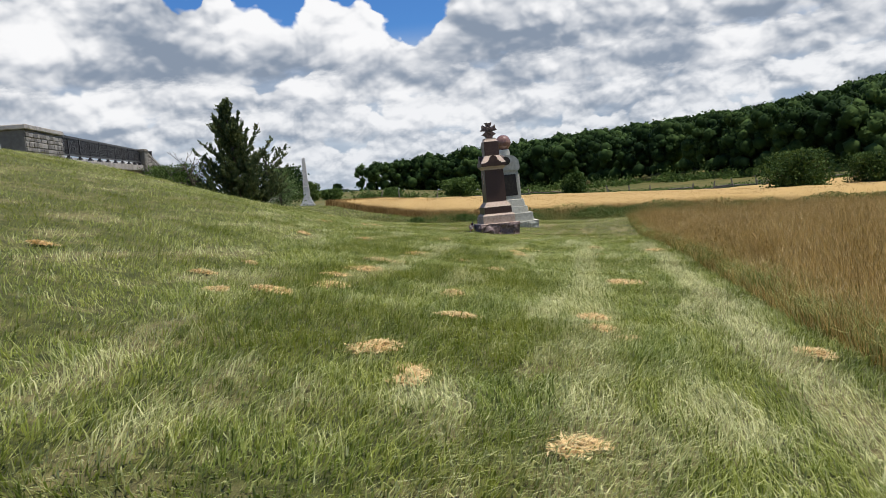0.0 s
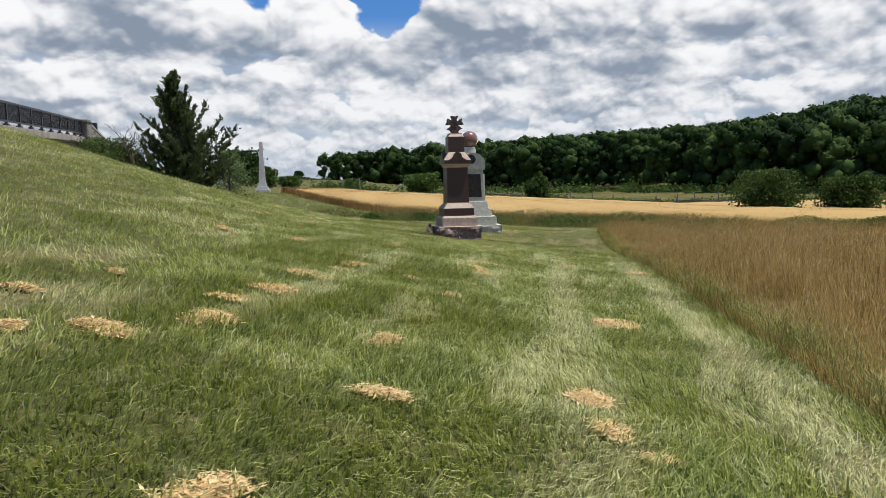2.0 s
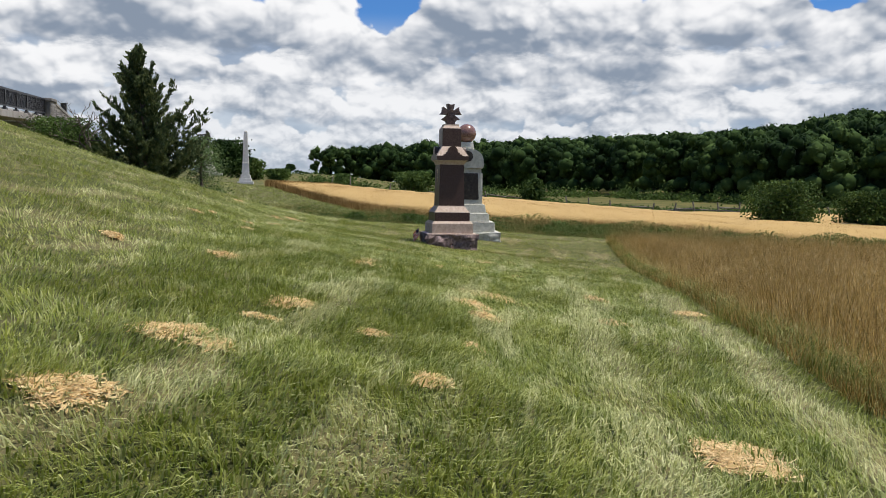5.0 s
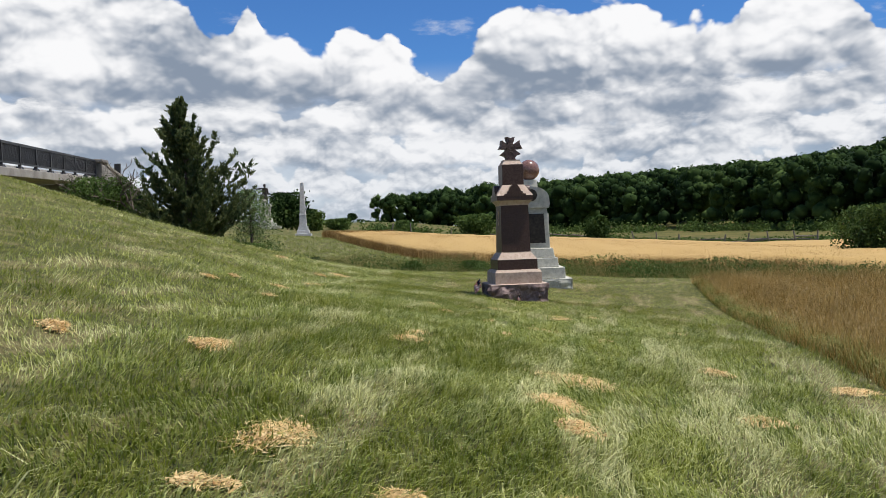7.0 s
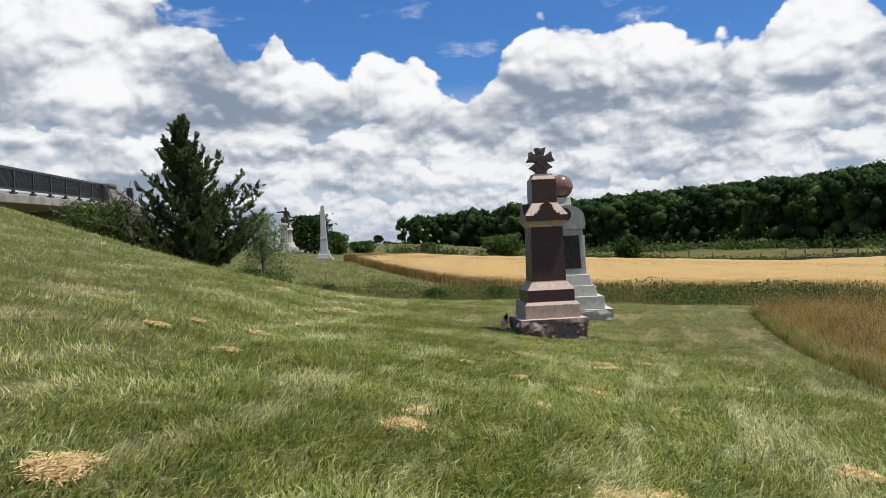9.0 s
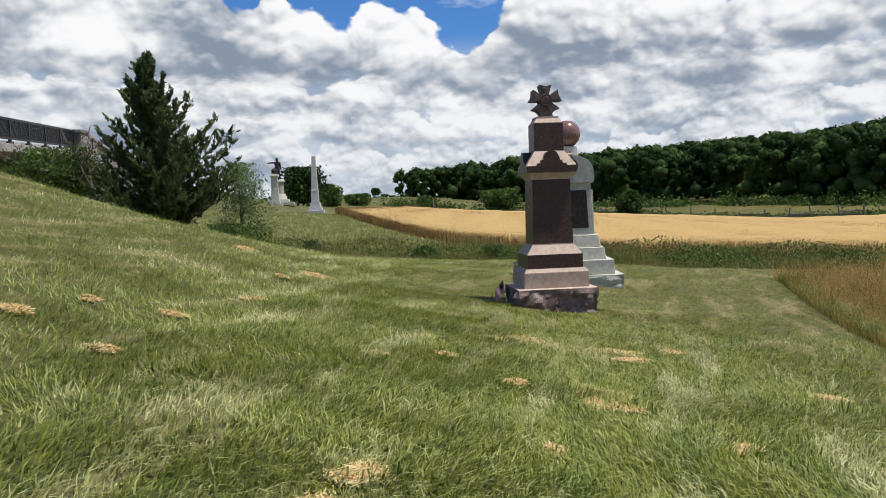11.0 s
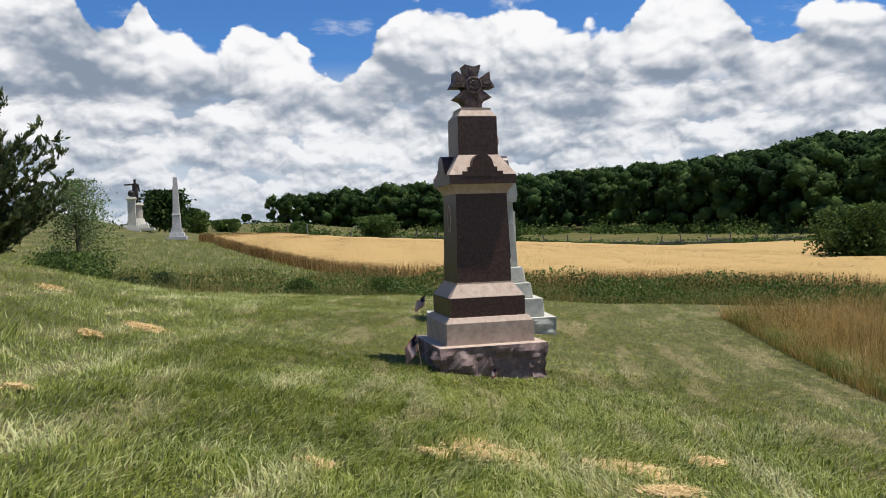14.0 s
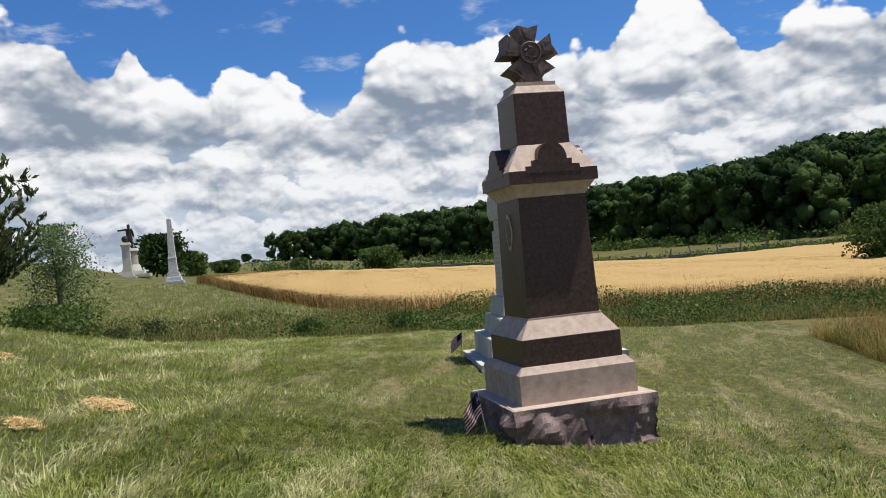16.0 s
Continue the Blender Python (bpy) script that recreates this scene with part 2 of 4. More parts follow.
TALL_GRASS = surface("brown_seeding_grass", [(0.13, 0.10, 0.025), (0.36, 0.215, 0.055), (0.66, 0.46, 0.165)], 0.35, 0.8, 0.0, 3.0, island=0.75, translucent=0.45, spec=0.2)
WHEAT = surface("ripe_wheat", [(0.17, 0.098, 0.030), (0.28, 0.17, 0.058), (0.41, 0.275, 0.105)], 0.16, 0.85, 0.5, 1.6, island=0.7, spec=0.15)
WEED_LEAF = surface("ditch_weeds", [(0.10, 0.13, 0.03), (0.21, 0.21, 0.06), (0.40, 0.31, 0.12)], 0.5, 0.7, 0.0, 4.0, island=0.6, translucent=0.35, spec=0.2)
HAY = surface("dry_clippings", [(0.50, 0.34, 0.14), (0.68, 0.49, 0.23), (0.80, 0.62, 0.33)], 9, 0.9, 0.0, 60, island=0.5, translucent=0.2)
FIELD = surface("meadow_ground", [(0.06, 0.07, 0.02), (0.105, 0.10, 0.034), (0.17, 0.135, 0.05)], 0.12, 0.95, 0.5, 2.0, spec=0.1)
EDGE_GRASS = surface("fresh_edge_grass", [(0.13, 0.16, 0.03), (0.24, 0.26, 0.06), (0.42, 0.38, 0.14)], 0.8, 0.55, 0.0, 9.0, island=0.5, translucent=0.4, spec=0.2)
SEED_HEAD = surface("pale_seed_head", [(0.38, 0.24, 0.08), (0.56, 0.38, 0.15), (0.72, 0.55, 0.27)], 0.6, 0.8, 0.0, 9.0, island=0.6, translucent=0.35, spec=0.2)
FLOWER = surface("pale_yellow_flower", [(0.42, 0.36, 0.12), (0.52, 0.46, 0.18), (0.62, 0.58, 0.30)], 3.0, 0.8, 0.0, 20.0, island=0.4, spec=0.1)
FLAG_RED = surface("red_cloth", [(0.36, 0.025, 0.03), (0.46, 0.035, 0.04)], 8, 0.8, 0.1, 300)
FLAG_WHITE = surface("white_cloth", [(0.70, 0.69, 0.67), (0.80, 0.79, 0.77)], 8, 0.8, 0.1, 300)
FLAG_BLUE = surface("navy_cloth", [(0.012, 0.016, 0.06), (0.02, 0.026, 0.09)], 8, 0.8, 0.1, 300)
PALE_WOOD = surface("pale_stick", [(0.42, 0.31, 0.18), (0.52, 0.40, 0.25)], 20, 0.7, 0.1, 100)
ROAD = surface("pale_road_edge", [(0.55, 0.54, 0.52), (0.68, 0.67, 0.65)], 2, 0.9, 0.2, 40)


# ---- building helpers ----
def array_mesh(name, verts, faces, material, smooth=False):
    """A mesh from arrays of corners and of equal-sided faces."""
    verts, faces = np.asarray(verts, np.float32), np.asarray(faces, np.int32)
    me = bpy.data.meshes.new(name)
    count, sides = faces.shape
    me.vertices.add(len(verts))
    me.vertices.foreach_set("co", verts.ravel())
    me.loops.add(count * sides)
    me.loops.foreach_set("vertex_index", faces.ravel())
    me.polygons.add(count)
    me.polygons.foreach_set("loop_start", np.arange(count, dtype=np.int32) * sides)
    me.polygons.foreach_set("use_smooth", np.full(count, smooth))
    me.update(calc_edges=True)
    me.materials.append(material)
    return me


def part(name, bm, material, parent=None, label="", smooth=False):
    """Link a bmesh as one mesh object, under a thing or a part."""
    me = bpy.data.meshes.new(name)
    bmesh.ops.recalc_face_normals(bm, faces=bm.faces[:])
    for f in bm.faces:
        f.smooth = smooth
    bm.to_mesh(me)
    bm.free()
    me.materials.append(material)
    ob = new(name, me)
    ob.parent = parent
    return tagged(ob, label)


def thing(name, place, label, category, group="", kind=""):
    ob = new(name)
    ob.matrix_basis = place
    ob.empty_display_size = 0.1
    return tagged(ob, label, category, group, kind)


def frustum(x0, y0, z0, x1, y1, z1, bm=None, bevel=0.0, cx=0.0, cy=0.0):
    """A block with half sizes x0, y0 at z0 and x1, y1 at z1."""
    bm = bm or bmesh.new()
    low = [bm.verts.new((cx + sx * x0, cy + sy * y0, z0)) for sx, sy in ((-1, -1), (1, -1), (1, 1), (-1, 1))]
    top = [bm.verts.new((cx + sx * x1, cy + sy * y1, z1)) for sx, sy in ((-1, -1), (1, -1), (1, 1), (-1, 1))]
    fs = [bm.faces.new(low[::-1]), bm.faces.new(top)]
    for q in range(4):
        fs.append(bm.faces.new((low[q], low[(q + 1) % 4], top[(q + 1) % 4], top[q])))
    if bevel:
        es = {e for f in fs for e in f.edges}
        bmesh.ops.bevel(bm, geom=list(es), offset=bevel, segments=1, affect="EDGES")
    return bm


def prism(outline, y0, y1, bm=None):
    """An outline in x and z, extruded from y0 to y1."""
    bm = bm or bmesh.new()
    a = [bm.verts.new((x, y0, z)) for x, z in outline]
    b = [bm.verts.new((x, y1, z)) for x, z in outline]
    bm.faces.new(a)
    bm.faces.new(b[::-1])
    for q in range(len(a)):
        r = (q + 1) % len(a)
        bm.faces.new((a[q], b[q], b[r], a[r]))
    return bm


def rod(p, q, r0, r1, bm=None, sides=6):
    """A tapered stick from p to q."""
    bm = bm or bmesh.new()
    p, q = Vector(p), Vector(q)
    turn = (q - p).to_track_quat("Z", "Y")
    rings = []
    for at, r in ((p, r0), (q, r1)):
        rings.append([bm.verts.new(at + turn @ Vector((r * math.cos(a), r * math.sin(a), 0))) for a in (2 * math.pi * s / sides for s in range(sides))])
    for s in range(sides):
        bm.faces.new((rings[0][s], rings[0][(s + 1) % sides], rings[1][(s + 1) % sides], rings[1][s]))
    bm.faces.new(rings[0][::-1])
    bm.faces.new(rings[1])
    return bm


def smoothstep(a, b, v):
    s = np.clip((np.asarray(v, float) - a) / (b - a), 0, 1)
    return s * s * (3 - 2 * s)


def waves(x, y, k, seed=0.0):
    """Cheap rolling unevenness between about -1 and 1."""
    return (np.sin(k * x + 1.3 * seed + 0.7 * np.sin(0.8 * k * y)) + np.sin(1.31 * k * y + 2.1 * seed + np.sin(0.63 * k * x + seed))) * 0.5


def ground_z(x, y):
    """Height of the ground: lawn falling away from a bank to the field."""
    x, y = np.asarray(x, float), np.asarray(y, float)
    # cross profile of lawn and bank
    right = 0.52 - 0.18 * 2 - 0.085 * np.clip(x - 2, 0, 5) - 0.02 * np.clip(x - 7, 0, 40)
    mid = 0.52 - 0.18 * x
    bank = 0.52 + 0.18 * 2.6 + 0.31 * (-x - 2.6)
    near = np.where(x > 2, right, np.where(x > -2.6, mid, bank))
    near = np.where(near > 4.8, 4.8 + 0.5 * (1 - np.exp(-(near - 4.8) / 0.5)), near)
    near = near - 0.27 * smoothstep(20, 31, y) + 0.19 * smoothstep(33.5, 39, y)
    # the bank runs out towards the ditch
    foot = 0.02 - 0.03 * x
    u = y + 0.6 * np.clip(x + 4, -10, 0)
    keep = 1 - np.clip((u - 24.5) / 21.5, 0, 1) ** 2.0
    near = np.where(near > foot, foot + (near - foot) * keep, near)
    # beyond it the land falls to one side and rises to the other
    far = 0.45 - 0.06 * np.clip(x, -2, 45) + 0.092 * np.clip(-2 - x, 0, 30)
    far = far + 2.0 * smoothstep(-20, -30, x) * smoothstep(135, 100, y)
    far = far + 0.008 * np.clip(y - 140, 0, 300) * smoothstep(50, -10, x) + 0.006 * np.clip(y - 150, 0, 200)
    z = near + (far - near) * smoothstep(54, 92, y)
    z = z - 0.5 * np.exp(-((y - 3.2 - mown_end(x)) / 1.7) ** 2) * smoothstep(-16, -11, x)
    # the wooded hill
    z = z + 24 * smoothstep(0, 300, x) * smoothstep(240, 400, y + 0.9 * x)
    return z + 0.03 * waves(x, y, 0.9) + 0.012 * waves(x, y, 3.7, 2.0)


def gz(x, y):
    return float(ground_z(x, y))


def mown_end(x):
    """Far edge of the mown lawn along the ditch."""
    return 46.5 - 0.35 * np.clip(x, -6, 12)


# ---- the ground ----
def grid_sheet(name, xs, ys, material, lift=0.0):
    gx, gy = np.meshgrid(xs, ys)
    verts = np.stack([gx, gy, ground_z(gx, gy) + lift], -1).reshape(-1, 3)
    w, h = len(xs), len(ys)
    a = (np.arange(h - 1)[:, None] * w + np.arange(w - 1)[None]).ravel()
    faces = np.stack([a, a + 1, a + w + 1, a + w], -1)
    return array_mesh(name, verts, faces, material, True)


def spaced(edges):
    """Even steps between (position, step) marks."""
    out = []
    for (a, s), (b, _) in zip(edges, edges[1:]):
        out += list(np.arange(a, b - s * 0.5, s))
    return np.array(out + [edges[-1][0]])


XS = spaced([(-3000, 400), (-200, 25), (-60, 3), (-20, 0.4), (16, 3), (70, 10), (400, 200), (3000, 1)])
YS = spaced([(-3000, 400), (-200, 25), (-20, 2), (-2, 0.4), (56, 3), (130, 8), (500, 250), (3000, 1)])


def make_ground():
    """Lawn near the walk, meadow beyond the ditch and under the tall grass."""
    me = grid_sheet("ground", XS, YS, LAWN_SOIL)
    me.materials.append(FIELD)
    cx, cy = np.meshgrid((XS[:-1] + XS[1:]) / 2, (YS[:-1] + YS[1:]) / 2)
    wild = ((cy > mown_end(cx) + 0.4) & ~((cx < -1.5) & (cy > 54) & (cy < 125))) | (cx > edge_x(cy) + 0.5)
    me.polygons.foreach_set("material_index", wild.ravel().astype(np.int32))
    return me


ground = tagged(new("ground", make_ground()), "uneven mown grass ground falling from a bank to a field", "ground", kind="structure")


# ---- scattered blades ----
def blades(name, roots, heights, widths, lean, material, rng, flow=0.0, curl=False):
    """Thin pointed blades that lean at random or, with flow, as the mower laid them; curled ones droop at the tip."""
    k = len(roots)
    ang = rng.uniform(0, 2 * np.pi, k)
    tip = rng.uniform(0, 2 * np.pi, k)
    if flow:
        x, y = roots[:, 0], roots[:, 1]
        laid = 2.2 * waves(x, y, 1.1, 4.0) + 1.4 * waves(x, y, 2.9, 7.0) + 0.6
        tip = laid + rng.normal(0, 1.0 / flow, k)
        ang = tip + np.pi / 2 + rng.normal(0, 0.5, k)
    side = np.stack([np.cos(ang), np.sin(ang), np.zeros(k)], -1) * widths[:, None] * 0.5
    bend = heights * lean * rng.uniform(0.15, 1.0, k)
    out = np.stack([np.cos(tip), np.sin(tip), np.zeros(k)], -1)
    up = np.array([0.0, 0.0, 1.0])
    if not curl:
        verts = np.stack([roots - side, roots + side, roots + out * bend[:, None] + up * heights[:, None]], 1).reshape(-1, 3)
        return array_mesh(name, verts, np.arange(3 * k).reshape(-1, 3), material)
    mid = roots + out * (0.35 * bend)[:, None] + up * (0.7 * heights)[:, None]
    end = roots + out * (1.25 * bend)[:, None] + up * (heights * rng.uniform(0.75, 1.0, k))[:, None]
    verts = np.stack([roots - side, roots + side, mid + side * 0.8, mid - side * 0.8, end], 1).reshape(-1, 3)
    base = np.arange(k)[:, None] * 5
    faces = np.concatenate([base + [0, 1, 2], base + [0, 2, 3], base + [3, 2, 4]])
    return array_mesh(name, verts, faces, material)


def on_ground(x, y, lift=-0.01):
    return np.stack([x, y, ground_z(x, y) + lift], -1)


MON = (1.96, 32.68)
MON2 = (2.88, 37.95)


def clear_of_stones(x, y):
    return ~((np.abs(x - MON[0]) < 0.74) & (np.abs(y - MON[1]) < 0.74)) & ~((np.abs(x - MON2[0]) < 1.25) & (np.abs(y - MON2[1]) < 1.25))


def make_lawn():
    rng = np.random.default_rng(3)
    # two growths: long curled blades close to the walk, plain ones all over
    for near, k in ((True, 200000), (False, 480000)):
        if near:
            y = rng.uniform(2.0, 33, k)
            x = 0.4 + 0.028 * y + rng.normal(0, 2.0, k)
        else:
            y = rng.uniform(2.0, 50, k)
            x = np.where(rng.random(k) < 0.6, rng.normal(1.0, 3.2, k), rng.uniform(-19, 11, k))
        keep = (x < edge_x(y) + 0.15) & (y < mown_end(x) + 0.4) & (x > -17) & clear_of_stones(x, y)
        x, y = x[keep], y[keep]
        tuft = 0.5 + 0.5 * waves(x, y, 4.2, 1.0) * waves(x, y, 1.7, 3.0)
        worn = smoothstep(29.5, 32, y) * smoothstep(-3, 0, x)
        h = rng.uniform(0.035, 0.105, len(x)) * (0.45 + 1.0 * tuft) * (1 - 0.45 * worn)
        h = h * np.where(rng.random(len(x)) < 0.05, 1.7, 1.0)
        w = rng.uniform(0.005, 0.010, len(x)) * (1 + y / 30)
        ob = new("lawn_grass", blades("lawn_grass", on_ground(x, y), h, w, 1.7, LAWN_BLADE, rng, 1.3, near))
        tagged(ob, "short mown green grass with dry straw-coloured streaks", "grass", kind="stuff")


def make_tall_grass():
    rng = np.random.default_rng(4)
    k = 230000
    y = rng.uniform(2, 41, k)
    x = edge_x(y) + 13 * rng.random(k) ** 1.7
    keep = y < 39.5 - 0.1 * (x - 8) + rng.normal(0, 0.3, k)
    x, y = x[keep], y[keep]
    inside = x - edge_x(y)
    rise = smoothstep(-0.2, 1.3, inside + 0.25 * waves(x, y, 1.9, 8.0) + rng.normal(0, 0.25, len(x)))
    clump = 0.75 + 0.25 * waves(x, y, 2.3, 5.0)
    h = rng.uniform(0.4, 0.95, len(x)) * (0.3 + 0.7 * rise) * clump
    w = rng.uniform(0.004, 0.008, len(x)) * (1 + inside / 6)
    root = on_ground(x, y)
    ob = new("tall_grass", blades("tall_grass", root, h, w, 0.65, TALL_GRASS, rng))
    tagged(ob, "unmown reddish-brown seeding grass standing thick", "grass", kind="stuff")
    # green growth at the foot of the edge
    k = 40000
    y = rng.uniform(2, 39, k)
    x = edge_x(y) + 0.2 + np.abs(rng.normal(0, 0.55, k)) - 0.3 * rng.random(k)
    ob = new("edge_grass", blades("edge_grass", on_ground(x, y), rng.uniform(0.08, 0.34, k), rng.uniform(0.005, 0.011, k), 1.0, EDGE_GRASS, rng, 0.7, True))
    tagged(ob, "longer green grass along the mowing edge", "grass", kind="stuff")
    # pale seed heads nod over the top
    yy = rng.uniform(2, 39, 60000)
    xx = edge_x(yy) + 0.3 + 9 * rng.random(60000) ** 1.6
    p = on_ground(xx, yy)
    p[:, 2] += rng.uniform(0.45, 0.92, 60000) * (0.75 + 0.25 * waves(xx, yy, 2.3, 5.0)) * (0.4 + 0.6 * smoothstep(0.0, 1.2, xx - edge_x(yy)))
    ob = new("seed_heads", blades("seed_heads", p, rng.uniform(0.04, 0.10, 60000), rng.uniform(0.004, 0.008, 60000) * (1 + (xx - edge_x(yy)) / 7), 1.1, SEED_HEAD, rng))
    tagged(ob, "pale nodding seed heads on tall grass", "grass", kind="stuff")


make_lawn()
make_tall_grass()


# ---- the brown monument ----
def rock_block(name, half, z0, z1, parent, material, seed, bulge=0.05):
    """A block with split, faceted sides and a flat top."""
    bm = bmesh.new()
    n, m = 44, 14
    rows = []
    for j in range(m + 1):
        row = []
        v = j / m
        for side in range(4):
            for i in range(n):
                u = -1 + 2 * i / n
                x, y = ((u, -1), (1, u), (-u, 1), (-1, -u))[side]
                p = Vector((x * half, y * half, z0 + (z1 - z0) * v))
                edge = min(1.0, 6 * (1.0 - v)) if j < m else 0.0
                q = p + Vector((0.12, 0.1, 0.08)) * noise.noise(p * 5 + Vector((seed, 0, 0)))
                d, _ = noise.voronoi(Vector((q.x * 2.4 + seed, q.y * 2.4, q.z * 3.6)))
                e, _ = noise.voronoi(Vector((q.x * 6, q.y * 6 + seed, q.z * 9)))
                out = Vector(((0, -1), (1, 0), (0, 1), (-1, 0))[side] + (0,))
                p += out * edge * bulge * (1.5 * (d[1] - d[0]) + 0.55 * (e[1] - e[0]) + 0.8 * noise.noise(q * 2.2) - 0.35)
                row.append(bm.verts.new(p))
        rows.append(row)
    total = 4 * n
    for j in range(m):
        for i in range(total):
            r = (i + 1) % total
            bm.faces.new((rows[j][i], rows[j][r], rows[j + 1][r], rows[j + 1][i]))
    bm.faces.new(rows[-1])
    bm.faces.new(rows[0][::-1])
    return part(name, bm, material, parent)


def arch_outline(w, z0, z1, r, shoulder):
    """Half-round gable with small steps at its sides."""
    pts = [(-w, z0), (-w, z0 + 0.03)]
    pts += [(-r - 0.13, z0 + 0.03), (-r - 0.13, z0 + shoulder * 0.55), (-r - 0.05, z0 + shoulder * 0.55), (-r - 0.05, z0 + shoulder)]
    pts += [(-r * math.cos(a), z0 + shoulder + (z1 - z0 - shoulder) * math.sin(a)) for a in (math.pi * q / 14 for q in range(15))]
    right = [(-x, z) for x, z in pts[:6]]
    return pts + right[::-1]


def maltese_cross(bm, radius, depth):
    """Five flared arms round a disc, thick from front to back."""
    for q in range(5):
        a = math.pi / 2 + q * 2 * math.pi / 5
        c, s = math.cos(a), math.sin(a)
        outline = []
        for along, wide in ((0.05, -0.045), (radius, -0.115), (radius * 0.9, 0.0), (radius, 0.115), (0.05, 0.045)):
            outline.append((c * along - s * wide, s * along + c * wide))
        prism(outline, -depth / 2, depth / 2, bm)
    return bm


def make_brown_monument():
    z = gz(*MON) - 0.05
    m = thing("granite_monument", pose(MON[0], MON[1], z, 0, 0, 8), "brown granite monument with stepped base, gabled cap and carved cross", "monument")
    o = -z
    rock_block("base_stone", 0.755, -0.15, 0.352 + o, m, GRANITE_ROCK, 3.0, 0.085)
    part("base_top", frustum(0.75, 0.75, 0.353 + o, 0.735, 0.735, 0.364 + o), GRANITE_HAMMERED, m, "hammered top of the base stone")
    part("lower_step", frustum(0.615, 0.615, 0.364 + o, 0.612, 0.612, 0.655 + o, frustum(0.612, 0.612, 0.655 + o, 0.555, 0.555, 0.725 + o)), GRANITE_HAMMERED, m, "hammered brown granite step")
    part("die_step", frustum(0.525, 0.525, 0.725 + o, 0.525, 0.525, 0.985 + o), GRANITE_POLISHED, m, "polished dark brown granite block")
    part("die_slope", frustum(0.525, 0.525, 0.989 + o, 0.40, 0.40, 1.165 + o, frustum(0.40, 0.40, 1.165 + o, 0.40, 0.40, 1.185 + o)), GRANITE_HAMMERED, m, "pale hammered sloping top")
    shaft = part("shaft", frustum(0.385, 0.385, 1.185 + o, 0.362, 0.362, 2.40 + o), GRANITE_POLISHED, m, "polished dark brown granite shaft")
    part("crown_moulding", frustum(0.37, 0.37, 2.40 + o, 0.385, 0.385, 2.44 + o, frustum(0.385, 0.385, 2.44 + o, 0.45, 0.45, 2.53 + o)), GRANITE_HAMMERED, m)
    part("gable_block", frustum(0.475, 0.475, 2.53 + o, 0.475, 0.475, 2.655 + o), GRANITE_POLISHED, m)
    part("roof_slope", frustum(0.475, 0.475, 2.659 + o, 0.285, 0.285, 2.94 + o), GRANITE_HAMMERED, m, "pale hammered pyramid roof")
    for turn in range(4):
        g = part("gable", prism(arch_outline(0.30, 2.63 + o, 2.94 + o, 0.155, 0.13), -0.479, -0.25), GRANITE_POLISHED, m)
        g.rotation_euler.z = turn * math.pi / 2
    part("cap_block", frustum(0.285, 0.285, 2.94 + o, 0.28, 0.28, 3.48 + o, bevel=0.008), GRANITE_POLISHED, m)
    part("cap_slab", frustum(0.272, 0.272, 3.48 + o, 0.215, 0.215, 3.56 + o, frustum(0.215, 0.215, 3.56 + o, 0.215, 0.215, 3.60 + o)), GRANITE_HAMMERED, m)
    cross = part("carved_cross", maltese_cross(bmesh.new(), 0.29, 0.28), BROWN_CARVED, m, "five-armed carved cross badge")
    cross.location.z = 3.92 + o
    for side in (-1, 1):
        d = part("disc", rod((0, side * 0.10, 0), (0, side * 0.155, 0), 0.125, 0.12, sides=28), BROWN_CARVED, cross)
        ring = bmesh.new()
        for q in range(24):
            a, b = (2 * math.pi * v / 24 for v in (q, q + 1))
            rod((0.108 * math.cos(a), side * 0.158, 0.108 * math.sin(a)), (0.108 * math.cos(b), side * 0.158, 0.108 * math.sin(b)), 0.011, 0.011, ring, 5)
        for q in range(7):
            a = 0.3 + q * 0.9
            rod((0.05 * math.cos(a), side * 0.155, 0.05 * math.sin(a)), (0.07 * math.cos(a + 0.8), side * 0.163, 0.07 * math.sin(a + 0.8)), 0.014, 0.010, ring, 5)
        part("relief", ring, BROWN_CARVED, d)
        for q in range(5):
            a = math.pi / 2 + q * 2 * math.pi / 5
            c, s = math.cos(a), math.sin(a)
            shape = [(c * l - s * w, s * l + c * w) for l, w in ((0.15, -0.035), (0.25, -0.07), (0.235, 0.0), (0.25, 0.07), (0.15, 0.035))]
            part("arm_panel", prism(shape, side * 0.135, side * 0.152), BROWN_CARVED, cross)
    # carved badge on the side of the shaft
    badge = [(0.085 * math.cos(a) * (1 + 0.12 * math.cos(4 * a)), 2.07 + o + 0.19 * math.sin(a)) for a in (2 * math.pi * q / 28 for q in range(28))]
    inner = [(0.74 * x, 2.07 + o + 0.80 * (z - 2.07 - o)) for x, z in badge]
    for turn in (1, 3):
        rim = part("carved_badge", prism(badge, -0.379, -0.36), GRANITE_HAMMERED, shaft, "pale carved badge")
        rim.rotation_euler.z = -turn * math.pi / 2
        face = part("badge_field", prism(inner, -0.383, -0.36), BROWN_CARVED, shaft)
        face.rotation_euler.z = -turn * math.pi / 2
    part("cross_foot", frustum(0.13, 0.13, 3.58 + o, 0.08, 0.12, 3.80 + o), BROWN_CARVED, m)
    return m


BROWN_CARVED = surface("carved_brown_granite", [(0.06, 0.037, 0.032), (0.11, 0.07, 0.06), (0.18, 0.12, 0.10)], 18, 0.6, 0.5, 120)
make_brown_monument()


